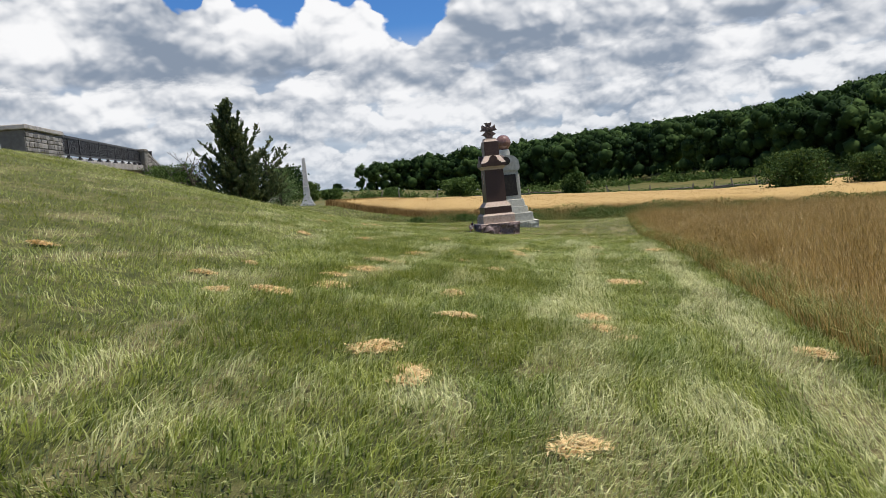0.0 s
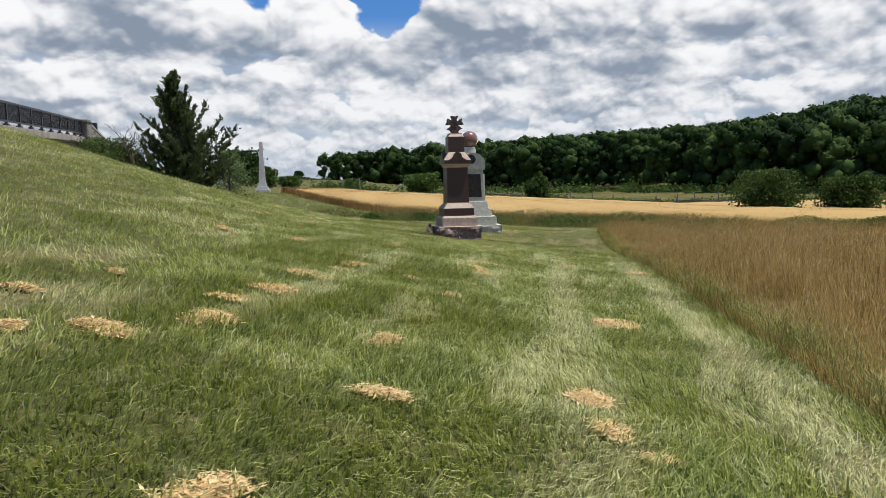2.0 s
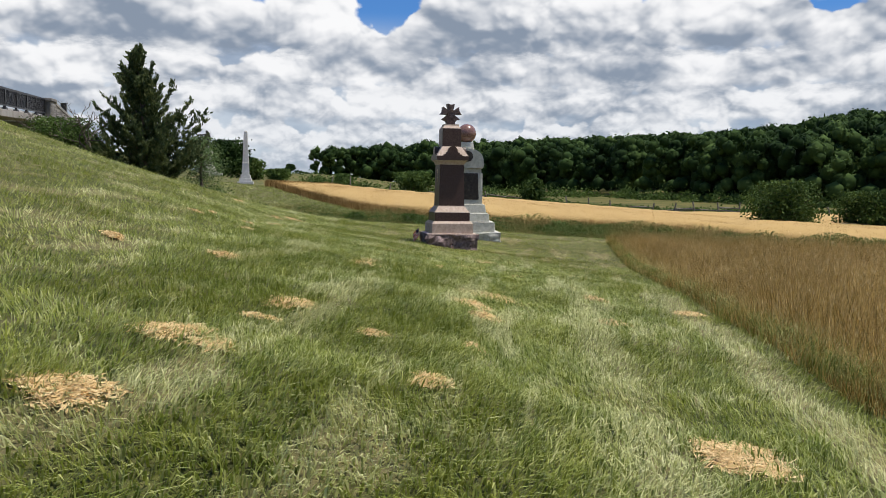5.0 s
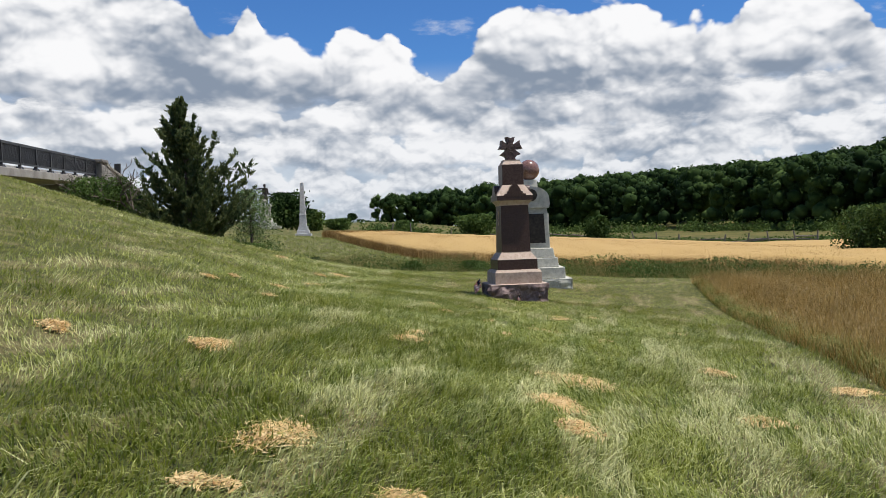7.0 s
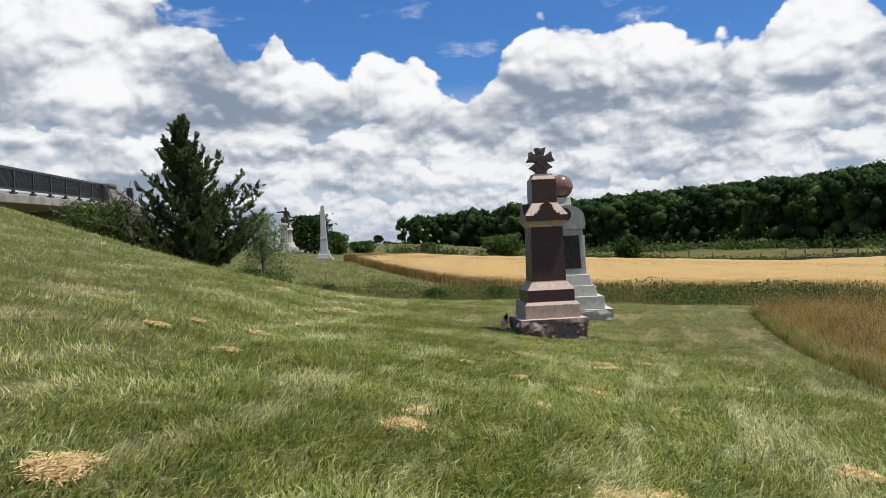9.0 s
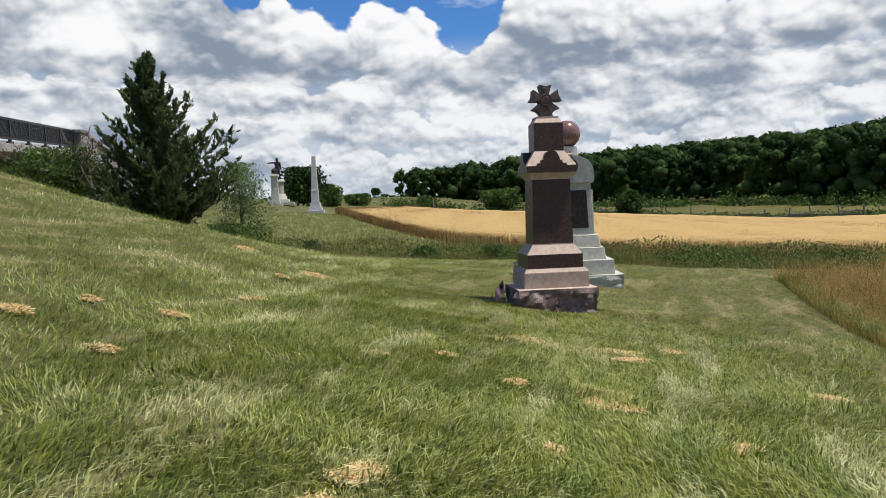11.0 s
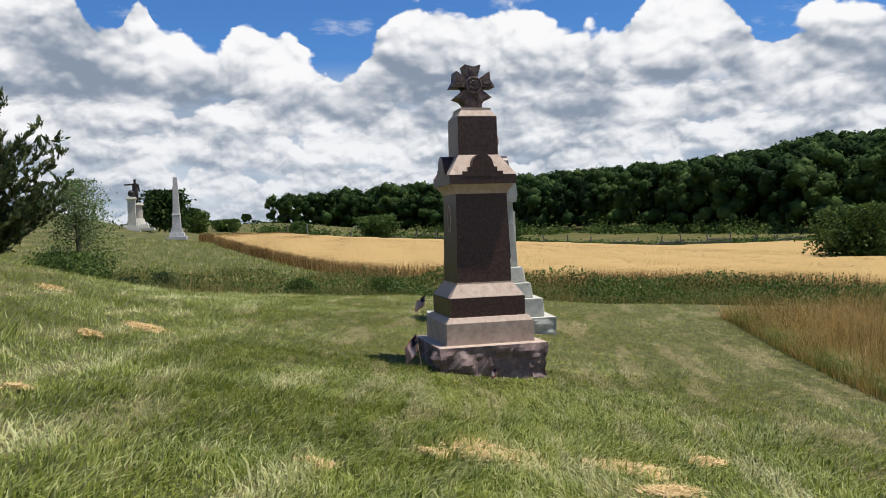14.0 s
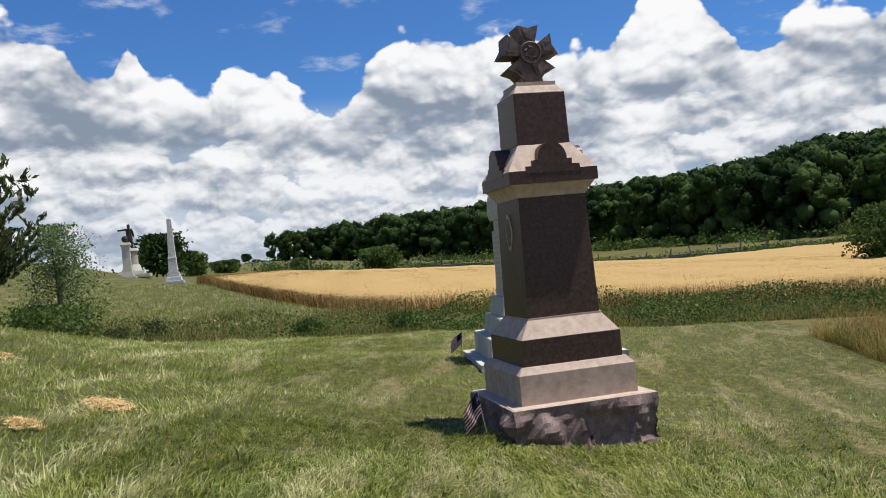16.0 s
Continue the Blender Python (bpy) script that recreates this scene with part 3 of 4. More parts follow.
# ---- the grey monument with a ball ----
def make_grey_monument():
    z = gz(*MON2) - 0.03
    m = thing("ball_monument", pose(MON2[0], MON2[1], z, 0, 0, 0), "pale grey granite monument with bronze tablet and brown ball", "monument")
    o = -z
    rock_block("base_stone", 1.17, -0.2, 0.16 + o, m, GRANITE_GREY, 9.0, 0.04)
    for name, a, b, z0, z1 in (("lower_step", 0.98, 0.96, 0.16, 0.52), ("middle_step", 0.80, 0.76, 0.52, 0.82), ("upper_step", 0.69, 0.64, 0.82, 1.13)):
        part(name, frustum(a, a, z0 + o, b, b, z1 + o, bevel=0.015), GRANITE_GREY, m)
    part("shaft", frustum(0.56, 0.56, 1.13 + o, 0.50, 0.50, 2.42 + o, bevel=0.01), GRANITE_GREY, m)
    for turn in range(4):
        bronze = turn in (0, 2)
        t = part("tablet", frustum(0.42, 0.02, 1.30 + o, 0.38, 0.02, 2.24 + o, cy=-0.545), BRONZE if bronze else GRANITE_GREY, m, "dark bronze tablet" if bronze else "")
        t.rotation_euler.z = turn * math.pi / 2
        if not bronze:
            bm = bmesh.new()
            for row in range(9):
                wide = 0.30 - 0.04 * ((row * 7) % 3)
                frustum(wide, 0.004, 1.42 + o + row * 0.085, wide, 0.004, 1.45 + o + row * 0.085, bm, cy=-0.568)
            part("inscription_bars", bm, GRANITE_HAMMERED, t)
    arc = [(-0.56, 2.42 + o), (-0.59, 2.56 + o)] + [(-0.57 * math.cos(a), 2.74 + o + 0.38 * math.sin(a)) for a in (math.pi * q / 12 for q in range(13))] + [(0.59, 2.56 + o), (0.56, 2.42 + o)]
    part("rounded_cap", prism(arc, -0.58, 0.58), GRANITE_GREY, m)
    for side in (-1, 1):
        part("cap_boss", rod((0, side * 0.57, 2.84 + o), (0, side * 0.62, 2.84 + o), 0.2, 0.19, sides=24), BRONZE, m, "round bronze boss")
    part("neck", frustum(0.26, 0.26, 3.06 + o, 0.22, 0.22, 3.36 + o, bevel=0.02), GRANITE_GREY, m)
    bm = bmesh.new()
    bmesh.ops.create_uvsphere(bm, u_segments=40, v_segments=24, radius=0.34)
    ball = part("ball", bm, GRANITE_SPHERE, m, "polished brown granite ball", smooth=True)
    ball.location.z = 3.68 + o
    return m


make_grey_monument()


# ---- trees ----
def leaf_cloud(name, centres, size, material, rng, spread=0.0):
    """A small bent leaf clump at each centre."""
    k = len(centres)
    centres = np.asarray(centres)
    a = rng.normal(size=(k, 3))
    a /= np.linalg.norm(a, axis=1)[:, None]
    b = np.cross(a, rng.normal(size=(k, 3)))
    b /= np.linalg.norm(b, axis=1)[:, None]
    s = (np.broadcast_to(size, (k,)) * rng.uniform(0.6, 1.3, k))[:, None]
    verts = np.stack([centres - a * s * 0.5, centres + b * s * 0.3, centres + a * s * 0.5, centres - b * s * 0.3], 1).reshape(-1, 3)
    return array_mesh(name, verts, np.arange(4 * k).reshape(-1, 4), material)


def make_cedar(x, y, height, radius):
    """A leaning spire of boughs that sweep up at their ends, each with side twigs set with narrow sprays."""
    rng = np.random.default_rng(11)
    m = thing("cedar_tree", pose(x, y, gz(x, y) - 0.1), "dark green pointed cedar with ragged feathery branches", "tree")
    crook = lambda f: np.array([-0.22 * f + 0.25 * math.sin(3.0 * f) * (1 - f), 0.1 * math.sin(4 * f), height * f])
    bm = bmesh.new()
    for q in range(8):
        rod(crook(q / 8), crook((q + 1) / 8), 0.17 * (1 - q / 8.2), 0.17 * (1 - (q + 1) / 8.2) + 0.004, bm, 8)
    quads = []

    def sprays(a, b, k, size, loose):
        s = rng.random(k)[:, None]
        p = a + (b - a) * s + rng.normal(size=(k, 3)) * loose
        way = (b - a) / np.linalg.norm(b - a) + rng.normal(size=(k, 3)) * 0.5 + [0, 0, 0.25]
        way /= np.linalg.norm(way, axis=1)[:, None]
        side = np.cross(way, rng.normal(size=(k, 3)))
        side /= np.linalg.norm(side, axis=1)[:, None]
        z = rng.uniform(0.6, 1.3, k)[:, None] * size
        quads.append(np.stack([p - way * z * 0.5, p + side * z * 0.20, p + way * z * 0.7, p - side * z * 0.20], 1).reshape(-1, 3))

    boughs = [(rng.random() ** 1.15 * 0.93 + 0.02, rng.uniform(0, 2 * np.pi), rng.uniform(0.5, 1.05)) for _ in range(185)]
    # long limbs that break the outline, and a second leader
    boughs += [(0.56, 0.1, 1.55), (0.30, -0.15, 1.38), (0.22, 0.25, 1.2), (0.42, 0.0, 1.3), (0.36, 3.0, 1.2), (0.12, 3.3, 1.12), (0.5, 3.3, 1.2), (0.66, 2.9, 1.25)]
    for f, a, big in boughs:
        root = crook(f)
        reach = (radius * (1 - f) ** 0.85 * (0.55 + 0.45 * (1 - f)) * 1.12 + 0.10) * big
        climb = reach * rng.uniform(0.45, 0.8) + 0.12 + 0.25 * f
        turn = rng.normal(0, 0.25)

        def at(s):
            return root + np.array([math.cos(a + turn * s) * reach * s, math.sin(a + turn * s) * reach * s, climb * s ** 1.5])

        for q in range(3):
            rod(at(q / 3), at((q + 1) / 3), 0.026 * (1 - q / 3.3), 0.026 * (1 - (q + 1) / 3.3), bm, 4)
        twigs = int(6 + 16 * reach / radius)
        for q in range(twigs):
            s = 0.12 + 0.88 * (q + rng.random()) / twigs
            p = at(s)
            ahead = at(min(1.02, s + 0.05)) - at(s - 0.05)
            ahead /= np.linalg.norm(ahead)
            out = ahead + rng.normal(size=3) * [0.75, 0.75, 0.35] + [0, 0, 0.28]
            out /= np.linalg.norm(out)
            long = (0.16 + 0.46 * reach / radius * (1 - 0.62 * s)) * rng.uniform(0.7, 1.2)
            sprays(p, p + out * long, int(11 + 34 * long), 0.16, 0.035)
        sprays(at(0.8), at(1.06), 9, 0.12, 0.015)
    sprays(crook(0.88), crook(1.03), 60, 0.12, 0.03)
    part("trunk", bm, BARK, m)
    verts = np.concatenate(quads)
    leaf = new("crown", array_mesh("crown", verts, np.arange(len(verts)).reshape(-1, 4), CEDAR_LEAF))
    leaf.parent = m
    return m


def make_leafy(name, x, y, height, radius, material, label, seed, count, leaf, stems=1, openness=0.5, category="tree", squat=0.15, crooked=0.2):
    """A stem or several, limbs and a crown of loose leaf clusters."""
    rng = np.random.default_rng(seed)
    m = thing(name, pose(x, y, gz(x, y) - 0.05), label, category)
    bm = bmesh.new()
    tips = []
    for s in range(stems):
        a = rng.uniform(0, 2 * np.pi)
        lean = radius * 0.5 * (s > 0 or stems > 1)
        top = np.array([math.cos(a) * lean, math.sin(a) * lean, height * rng.uniform(0.75, 0.97)])
        rod((0, 0, 0), top * 0.5 + [0.1 * crooked, 0, 0], 0.03 + height * 0.008, 0.02 + height * 0.004, bm, 6)
        rod(top * 0.5 + [0.1 * crooked, 0, 0], top, 0.02 + height * 0.004, 0.006, bm, 5)
        tips.append(top)
        for q in range(int(14 + 10 * height / 4)):
            f = rng.uniform(squat, 0.98)
            start = top * f
            b = rng.uniform(0, 2 * np.pi)
            shape = math.sin(math.pi * min(1, 0.30 + 0.66 * f)) ** 0.8
            reach = radius * shape * rng.uniform(0.5, 1.1)
            end = start + np.array([math.cos(b) * reach, math.sin(b) * reach, reach * rng.uniform(0.1, 0.6)])
            rod(start, end, 0.012 + 0.002 * height, 0.004, bm, 4)
            tips += [end, start + (end - start) * 0.6]
    part("stem", bm, BARK, m)
    tips = np.array(tips)
    pick = rng.integers(0, len(tips), count)
    p = tips[pick] + rng.normal(size=(count, 3)) * radius * (0.10 + 0.10 * openness) * [1, 1, 0.8]
    over = np.maximum(p[:, 2] - height * 0.94, 0)
    p[:, 2] = np.maximum(np.where(over > 0, height * 0.94 + 0.35 * over, p[:, 2]), 0.03)
    crown = new("crown", leaf_cloud("crown", p, leaf, material, rng))
    crown.parent = m
    return m


def bearing_height(x, y):
    """Height of the treetops over the plain: low at the far end, rising along the hill."""
    a = np.degrees(np.arctan2(x, y - 17))
    el = np.interp(a, [-8, -5, 0, 7, 14, 18, 21, 24.5, 27, 30, 34, 45], [2.5, 2.6, 3.0, 3.55, 3.75, 3.8, 4.0, 4.25, 4.7, 5.25, 5.1, 5.0])
    return 1.3 + math.hypot(x, y - 17) * math.tan(math.radians(el))


LUMP = ((0, 0, 1), (0, 0, -1)) + tuple((math.cos(a) * 0.894, math.sin(a) * 0.894, z) for z, t in ((0.447, 0.0), (-0.447, math.pi / 5)) for a in (t + 2 * math.pi * q / 5 for q in range(5)))
LUMP_FACES = [(0, 2 + q, 2 + (q + 1) % 5) for q in range(5)] + [(1, 7 + (q + 1) % 5, 7 + q) for q in range(5)] + [(2 + q, 7 + q, 2 + (q + 1) % 5) for q in range(5)] + [(2 + (q + 1) % 5, 7 + q, 7 + (q + 1) % 5) for q in range(5)]


def shell_leaves(middles, radii, k, size, rng):
    """Leaf clumps lying on the upper skin of round masses."""
    d = rng.normal(size=(k, 3))
    d[:, 2] = np.abs(d[:, 2]) * np.where(rng.random(k) < 0.75, 1, -1)
    d /= np.linalg.norm(d, axis=1)[:, None]
    pick = rng.integers(0, len(middles), k)
    p = middles[pick] + d * radii[pick][:, None] * rng.uniform(0.88, 1.15, k)[:, None]
    face = d + rng.normal(size=(k, 3)) * 0.45
    a = np.cross(face, rng.normal(size=(k, 3)))
    a /= np.linalg.norm(a, axis=1)[:, None]
    b = np.cross(face, a)
    b /= np.linalg.norm(b, axis=1)[:, None]
    s = size * rng.uniform(0.6, 1.3, k)[:, None]
    return np.stack([p - a * s * 0.5, p + b * s * 0.4, p + a * s * 0.5, p - b * s * 0.4], 1).reshape(-1, 3)


def crown_masses(x, y, z, h, r, count, rng):
    """Centres and radii of the round masses of one crown, widest in its upper half."""
    d = rng.normal(size=(count, 3))
    d /= np.linalg.norm(d, axis=1)[:, None]
    d[:, 2] = d[:, 2] * 0.95 + 0.1
    middles = d * [r * 0.68, r * 0.68, h * 0.30] + [x, y, z + h * 0.62]
    return middles, rng.uniform(0.30, 0.48, count) * r


def make_woods():
    rng = np.random.default_rng(31)
    leaves, lump_verts, lump_faces = [], [], []
    front_s = np.array([0, 0.2, 0.38, 0.55, 0.7, 0.85, 1.0])
    front_x = np.array([-36, 5, 46, 78, 98, 135, 200])
    front_y = np.array([372, 350, 300, 228, 186, 158, 140])
    lump, faces = np.array(LUMP), np.array(LUMP_FACES)
    made = 0
    for q in range(1000):
        s = rng.random() ** 0.85
        depth = rng.random() ** 1.4
        x = float(np.interp(s, front_s, front_x)) + 0.62 * 170 * depth
        y = float(np.interp(s, front_s, front_y)) + 0.78 * 170 * depth
        z = gz(x, y)
        limit = bearing_height(x, y) - z
        h = min(rng.uniform(12, 19), limit * rng.uniform(0.92, 1.02)) if depth < 0.45 else limit * rng.uniform(0.86, 1.0)
        if depth > 0.45 and h > 28:
            h = 28.0
        if h < 5:
            continue
        r = rng.uniform(3.6, 6.4) * (0.8 + 0.2 * min(1.0, h / 14))
        middles, radii = crown_masses(x, y, z, h, r, 12, rng)
        front = depth < 0.3
        leaves.append(shell_leaves(middles, radii, 330 if front else 95, 0.85 if front else 1.2, rng))
        if front:
            low = np.array([[x, y, z + h * 0.22]]) + rng.normal(size=(3, 3)) * [r * 0.5, r * 0.5, h * 0.06]
            middles, radii = np.concatenate([middles, low]), np.concatenate([radii, [r * 0.42] * 3])
        for c, rad in zip(middles, radii):
            lump_verts.append(c + lump * rad * rng.uniform(0.78, 1.02, (12, 1)))
            lump_faces.append(faces + 12 * made)
            made += 1
    ob = new("woods", array_mesh("woods", np.concatenate(leaves), np.arange(sum(len(v) for v in leaves)).reshape(-1, 4), WOOD_LEAF))
    tagged(ob, "dense dark green woods covering a low hill", "woods", kind="stuff")
    inner = new("woods_inner_foliage", array_mesh("woods_inner_foliage", np.concatenate(lump_verts), np.concatenate(lump_faces), WOOD_LEAF, True))
    tagged(inner, "shaded inner foliage of dense woods", "woods", kind="stuff")


make_woods()


# ---- the obelisk ----
def make_obelisk():
    x, y = -15.2, 95.0
    z = gz(x, y)
    m = thing("obelisk", pose(x, y, z - 0.05, 0, 0, 6), "white granite obelisk on a stepped base", "monument")
    part("lower_step", frustum(0.80, 0.80, 0, 0.80, 0.80, 0.30, bevel=0.02), WHITE_STONE, m)
    part("upper_step", frustum(0.62, 0.62, 0.30, 0.60, 0.60, 0.62, bevel=0.02), WHITE_STONE, m)
    part("plinth", frustum(0.48, 0.48, 0.62, 0.47, 0.47, 1.0), WHITE_STONE, m)
    part("pedestal", frustum(0.35, 0.35, 1.0, 0.31, 0.31, 2.15), WHITE_STONE, m)
    part("band", frustum(0.34, 0.34, 2.15, 0.31, 0.31, 2.27), WHITE_STONE, m)
    part("shaft", frustum(0.285, 0.285, 2.27, 0.17, 0.17, 5.35, frustum(0.17, 0.17, 5.35, 0.02, 0.02, 5.5)), WHITE_STONE, m)


make_obelisk()




# ---- the bank: trees and bushes ----
def make_bare_shrub(x, y, height, seed):
    """A dead, forking, leafless shrub."""
    rng = np.random.default_rng(seed)
    m = thing("dead_shrub", pose(x, y, gz(x, y) - 0.1), "leafless grey dead shrub with forking twigs", "shrub")
    bm = bmesh.new()

    def grow(start, way, length, r, level):
        end = start + way * length
        rod(start, end, r, r * 0.7, bm, 5 if level < 2 else 3)
        if level < 5:
            for _ in range(2 if level else 4):
                turn = way + rng.normal(size=3) * 0.55
                turn[2] = turn[2] * 0.8 + 0.12
                grow(end, turn / np.linalg.norm(turn), length * rng.uniform(0.6, 0.88), r * 0.68, level + 1)

    grow(np.zeros(3), np.array([0.05, 0.0, 1.0]), height * 0.27, 0.085, 0)
    part("branchwork", bm, BARK, m)


make_cedar(-11.3, 46.9, 7.9 - gz(-11.3, 46.9), 2.75)
make_leafy("sapling_tree", -10.3, 54.0, 4.5 - gz(-10.3, 54.0), 1.35, SAPLING_LEAF, "slim light green sapling with loose leaves", 21, 8500, 0.09, 3, 0.7)
make_leafy("low_bush", -10.2, 53.2, 1.5, 1.3, SHRUB_LEAF, "dark green low bush under a sapling", 23, 5200, 0.12, 5, 0.9, "bush", 0.05)
make_leafy("low_bush", -9.3, 49.6, 1.3, 1.1, SHRUB_LEAF, "bright green low bush beside a cedar", 24, 3600, 0.12, 5, 0.9, "bush", 0.05)
make_leafy("bank_bush", -14.7, 46.4, 4.7 - gz(-14.7, 46.4), 1.4, SHRUB_LEAF, "tangled olive green bush below a bridge", 25, 11000, 0.11, 5, 0.8, "bush", 0.05)
make_bare_shrub(-13.3, 45.8, 5.6 - gz(-13.3, 45.8), 26)
make_bare_shrub(-15.0, 46.0, 5.7 - gz(-15.0, 46.0), 27)
for q, (x, y, h, r) in enumerate(((-6.6, 51.3, 1.05, 0.55), (-8.1, 52.4, 0.85, 0.4), (-1.6, 49.2, 0.8, 0.5), (1.2, 48.0, 0.75, 0.6))):
    make_leafy("ditch_shrub", x, y, h, r, CEDAR_LEAF if q < 2 else SHRUB_LEAF, "small dark green shrub on the ditch edge" if q < 2 else "small leafy green shrub in the ditch weeds", 40 + q, 2200, 0.09, 4, 0.8, "shrub", 0.05)

# ---- bushes beside the field ----
make_leafy("field_bush", 26.2, 62.0, 3.4, 2.2, BUSH_LEAF, "dense dark green bush at the wheat edge", 22, 11000, 0.2, 6, 0.9, "bush", 0.03)
make_leafy("field_bush", 31.4, 61.0, 2.9, 1.9, BUSH_LEAF, "rounded dark green bush at the wheat edge", 28, 10000, 0.2, 6, 0.9, "bush", 0.03)
make_leafy("fence_tree", 3.2, 168.0, 4.0, 2.9, SHRUB_LEAF, "rounded spreading green tree on the fence line", 29, 6500, 0.55, 5, 0.9, "tree", 0.2)
make_leafy("fence_bush", 24.5, 158.0, 4.4, 1.9, BUSH_LEAF, "upright dark green bush on the fence line", 30, 5500, 0.5, 5, 0.9, "bush", 0.05)
make_leafy("fence_bush", -10.0, 172.0, 2.3, 1.5, SHRUB_LEAF, "rounded green bush on the fence line", 33, 3500, 0.5, 5, 0.9, "bush", 0.05)
make_leafy("fence_bush", -21.0, 160.0, 1.9, 1.8, SHRUB_LEAF, "dark low bush beyond the wheat", 34, 3500, 0.5, 5, 0.9, "bush", 0.05)
make_leafy("round_tree", -24.2, 131.0, 5.6, 2.9, WOOD_LEAF, "dark round tree behind the monuments", 35, 6500, 0.5, 4, 0.9, "tree", 0.12)
make_leafy("round_tree", -21.6, 138.0, 3.4, 1.5, SHRUB_LEAF, "small green tree behind the monuments", 36, 3000, 0.5, 4, 0.9, "tree", 0.1)
make_leafy("lone_tree", -52.0, 420.0, 5.0, 2.3, WOOD_LEAF, "lone dark tree on the far rise", 37, 1500, 1.1, 1, 0.9, "tree", 0.4)


def make_far_hedge():
    """Low growth along the fence, at the foot of the woods and on the far skyline."""
    rng = np.random.default_rng(51)
    pts, size = [], []
    for q in range(150):
        s = rng.random()
        x = -18 + 100 * s + rng.normal(0, 1)
        y = 172 - 28 * max(0, s - 0.3) + rng.normal(0, 1.5)
        h = rng.uniform(0.3, 1.1) * (1.2 if s < 0.4 else 0.7)
        p = rng.normal(size=(70, 3)) * [1.5, 1.0, 0.5] + [0, 0, 0.5]
        p[:, 2] = np.abs(p[:, 2]) * h
        pts.append(p + [x, y, gz(x, y)])
        size.append(np.full(70, 0.5))
    for q in range(190):
        s = rng.random()
        x = float(np.interp(s, [0, 0.3, 0.6, 1], [20, 62, 90, 150])) + rng.normal(0, 2)
        y = float(np.interp(s, [0, 0.3, 0.6, 1], [330, 252, 192, 140])) + rng.normal(0, 3)
        p = rng.normal(size=(70, 3)) * [1.6, 1.2, 1.0]
        p[:, 2] = np.abs(p[:, 2]) * rng.uniform(0.6, 1.5)
        pts.append(p + [x, y, gz(x, y)])
        size.append(np.full(70, 0.8))
    ob = new("hedgerow", leaf_cloud("hedgerow", np.concatenate(pts), np.concatenate(size), SHRUB_LEAF, rng))
    tagged(ob, "low green brush along the fence and wood edge", "brush", kind="stuff")
    pts = []
    for q in range(320):
        x = rng.uniform(-700, -30)
        y = 640 + rng.normal(0, 25)
        p = rng.normal(size=(26, 3)) * [7, 5, 2.0]
        p[:, 2] = np.abs(p[:, 2]) + gz(x, y)
        pts.append(p + [x, y, 0])
    pts = np.concatenate(pts)
    ob = new("skyline_woods", leaf_cloud("skyline_woods", pts, 3.2, WOOD_LEAF, rng))
    tagged(ob, "thin dark line of far trees on the skyline", "woods", kind="stuff")


make_far_hedge()


# ---- wheat field ----
def wheat_near(x):
    """Near edge of the wheat."""
    return np.where(x < 1, 53.6 - 2.85 * np.clip(x - 1, -13, 0), 53.6 - 0.42 * np.clip(x - 1, 0, 30))


def make_wheat():
    rng = np.random.default_rng(61)
    xs, us = np.arange(-12.5, 110, 0.8), np.concatenate([np.arange(0, 12, 0.5), np.arange(12, 120, 2.0)])
    gx, gu = np.meshgrid(xs, us)
    near = wheat_near(gx)
    far = 146 - 0.12 * np.clip(gx - 20, 0, 100) + 0.0 * gx
    gy = near + gu / us[-1] * (far - near)
    stand = 0.60 * smoothstep(-0.3, 1.6, gu) * smoothstep(-12.6, -11.6, gx)
    top = ground_z(gx, gy) + stand - 0.12 * (stand < 0.05) + 0.07 * waves(gx, gy, 1.3) + 0.03 * waves(gx, gy, 4.0, 2.0)
    w, h = len(xs), len(us)
    a = (np.arange(h - 1)[:, None] * w + np.arange(w - 1)[None]).ravel()
    me = array_mesh("wheat", np.stack([gx, gy, top], -1).reshape(-1, 3), np.stack([a, a + 1, a + w + 1, a + w], -1), WHEAT, True)
    tagged(new("wheat", me), "standing ripe golden wheat field", "wheat", kind="stuff")
    k = 230000
    x = -12.5 + 75 * rng.random(k) ** 1.25
    y = wheat_near(x) + 70 * rng.random(k) ** 2.2 + rng.normal(0, 0.35, k)
    d = (y - 20) / 40
    ob = new("wheat_ears", blades("wheat_ears", on_ground(x, y, -0.02), rng.uniform(0.5, 0.78, k), rng.uniform(0.012, 0.028, k) * np.clip(d, 1, 3), 0.45, WHEAT, rng))
    tagged(ob, "golden wheat stalks and ears", "wheat", kind="stuff")


make_wheat()


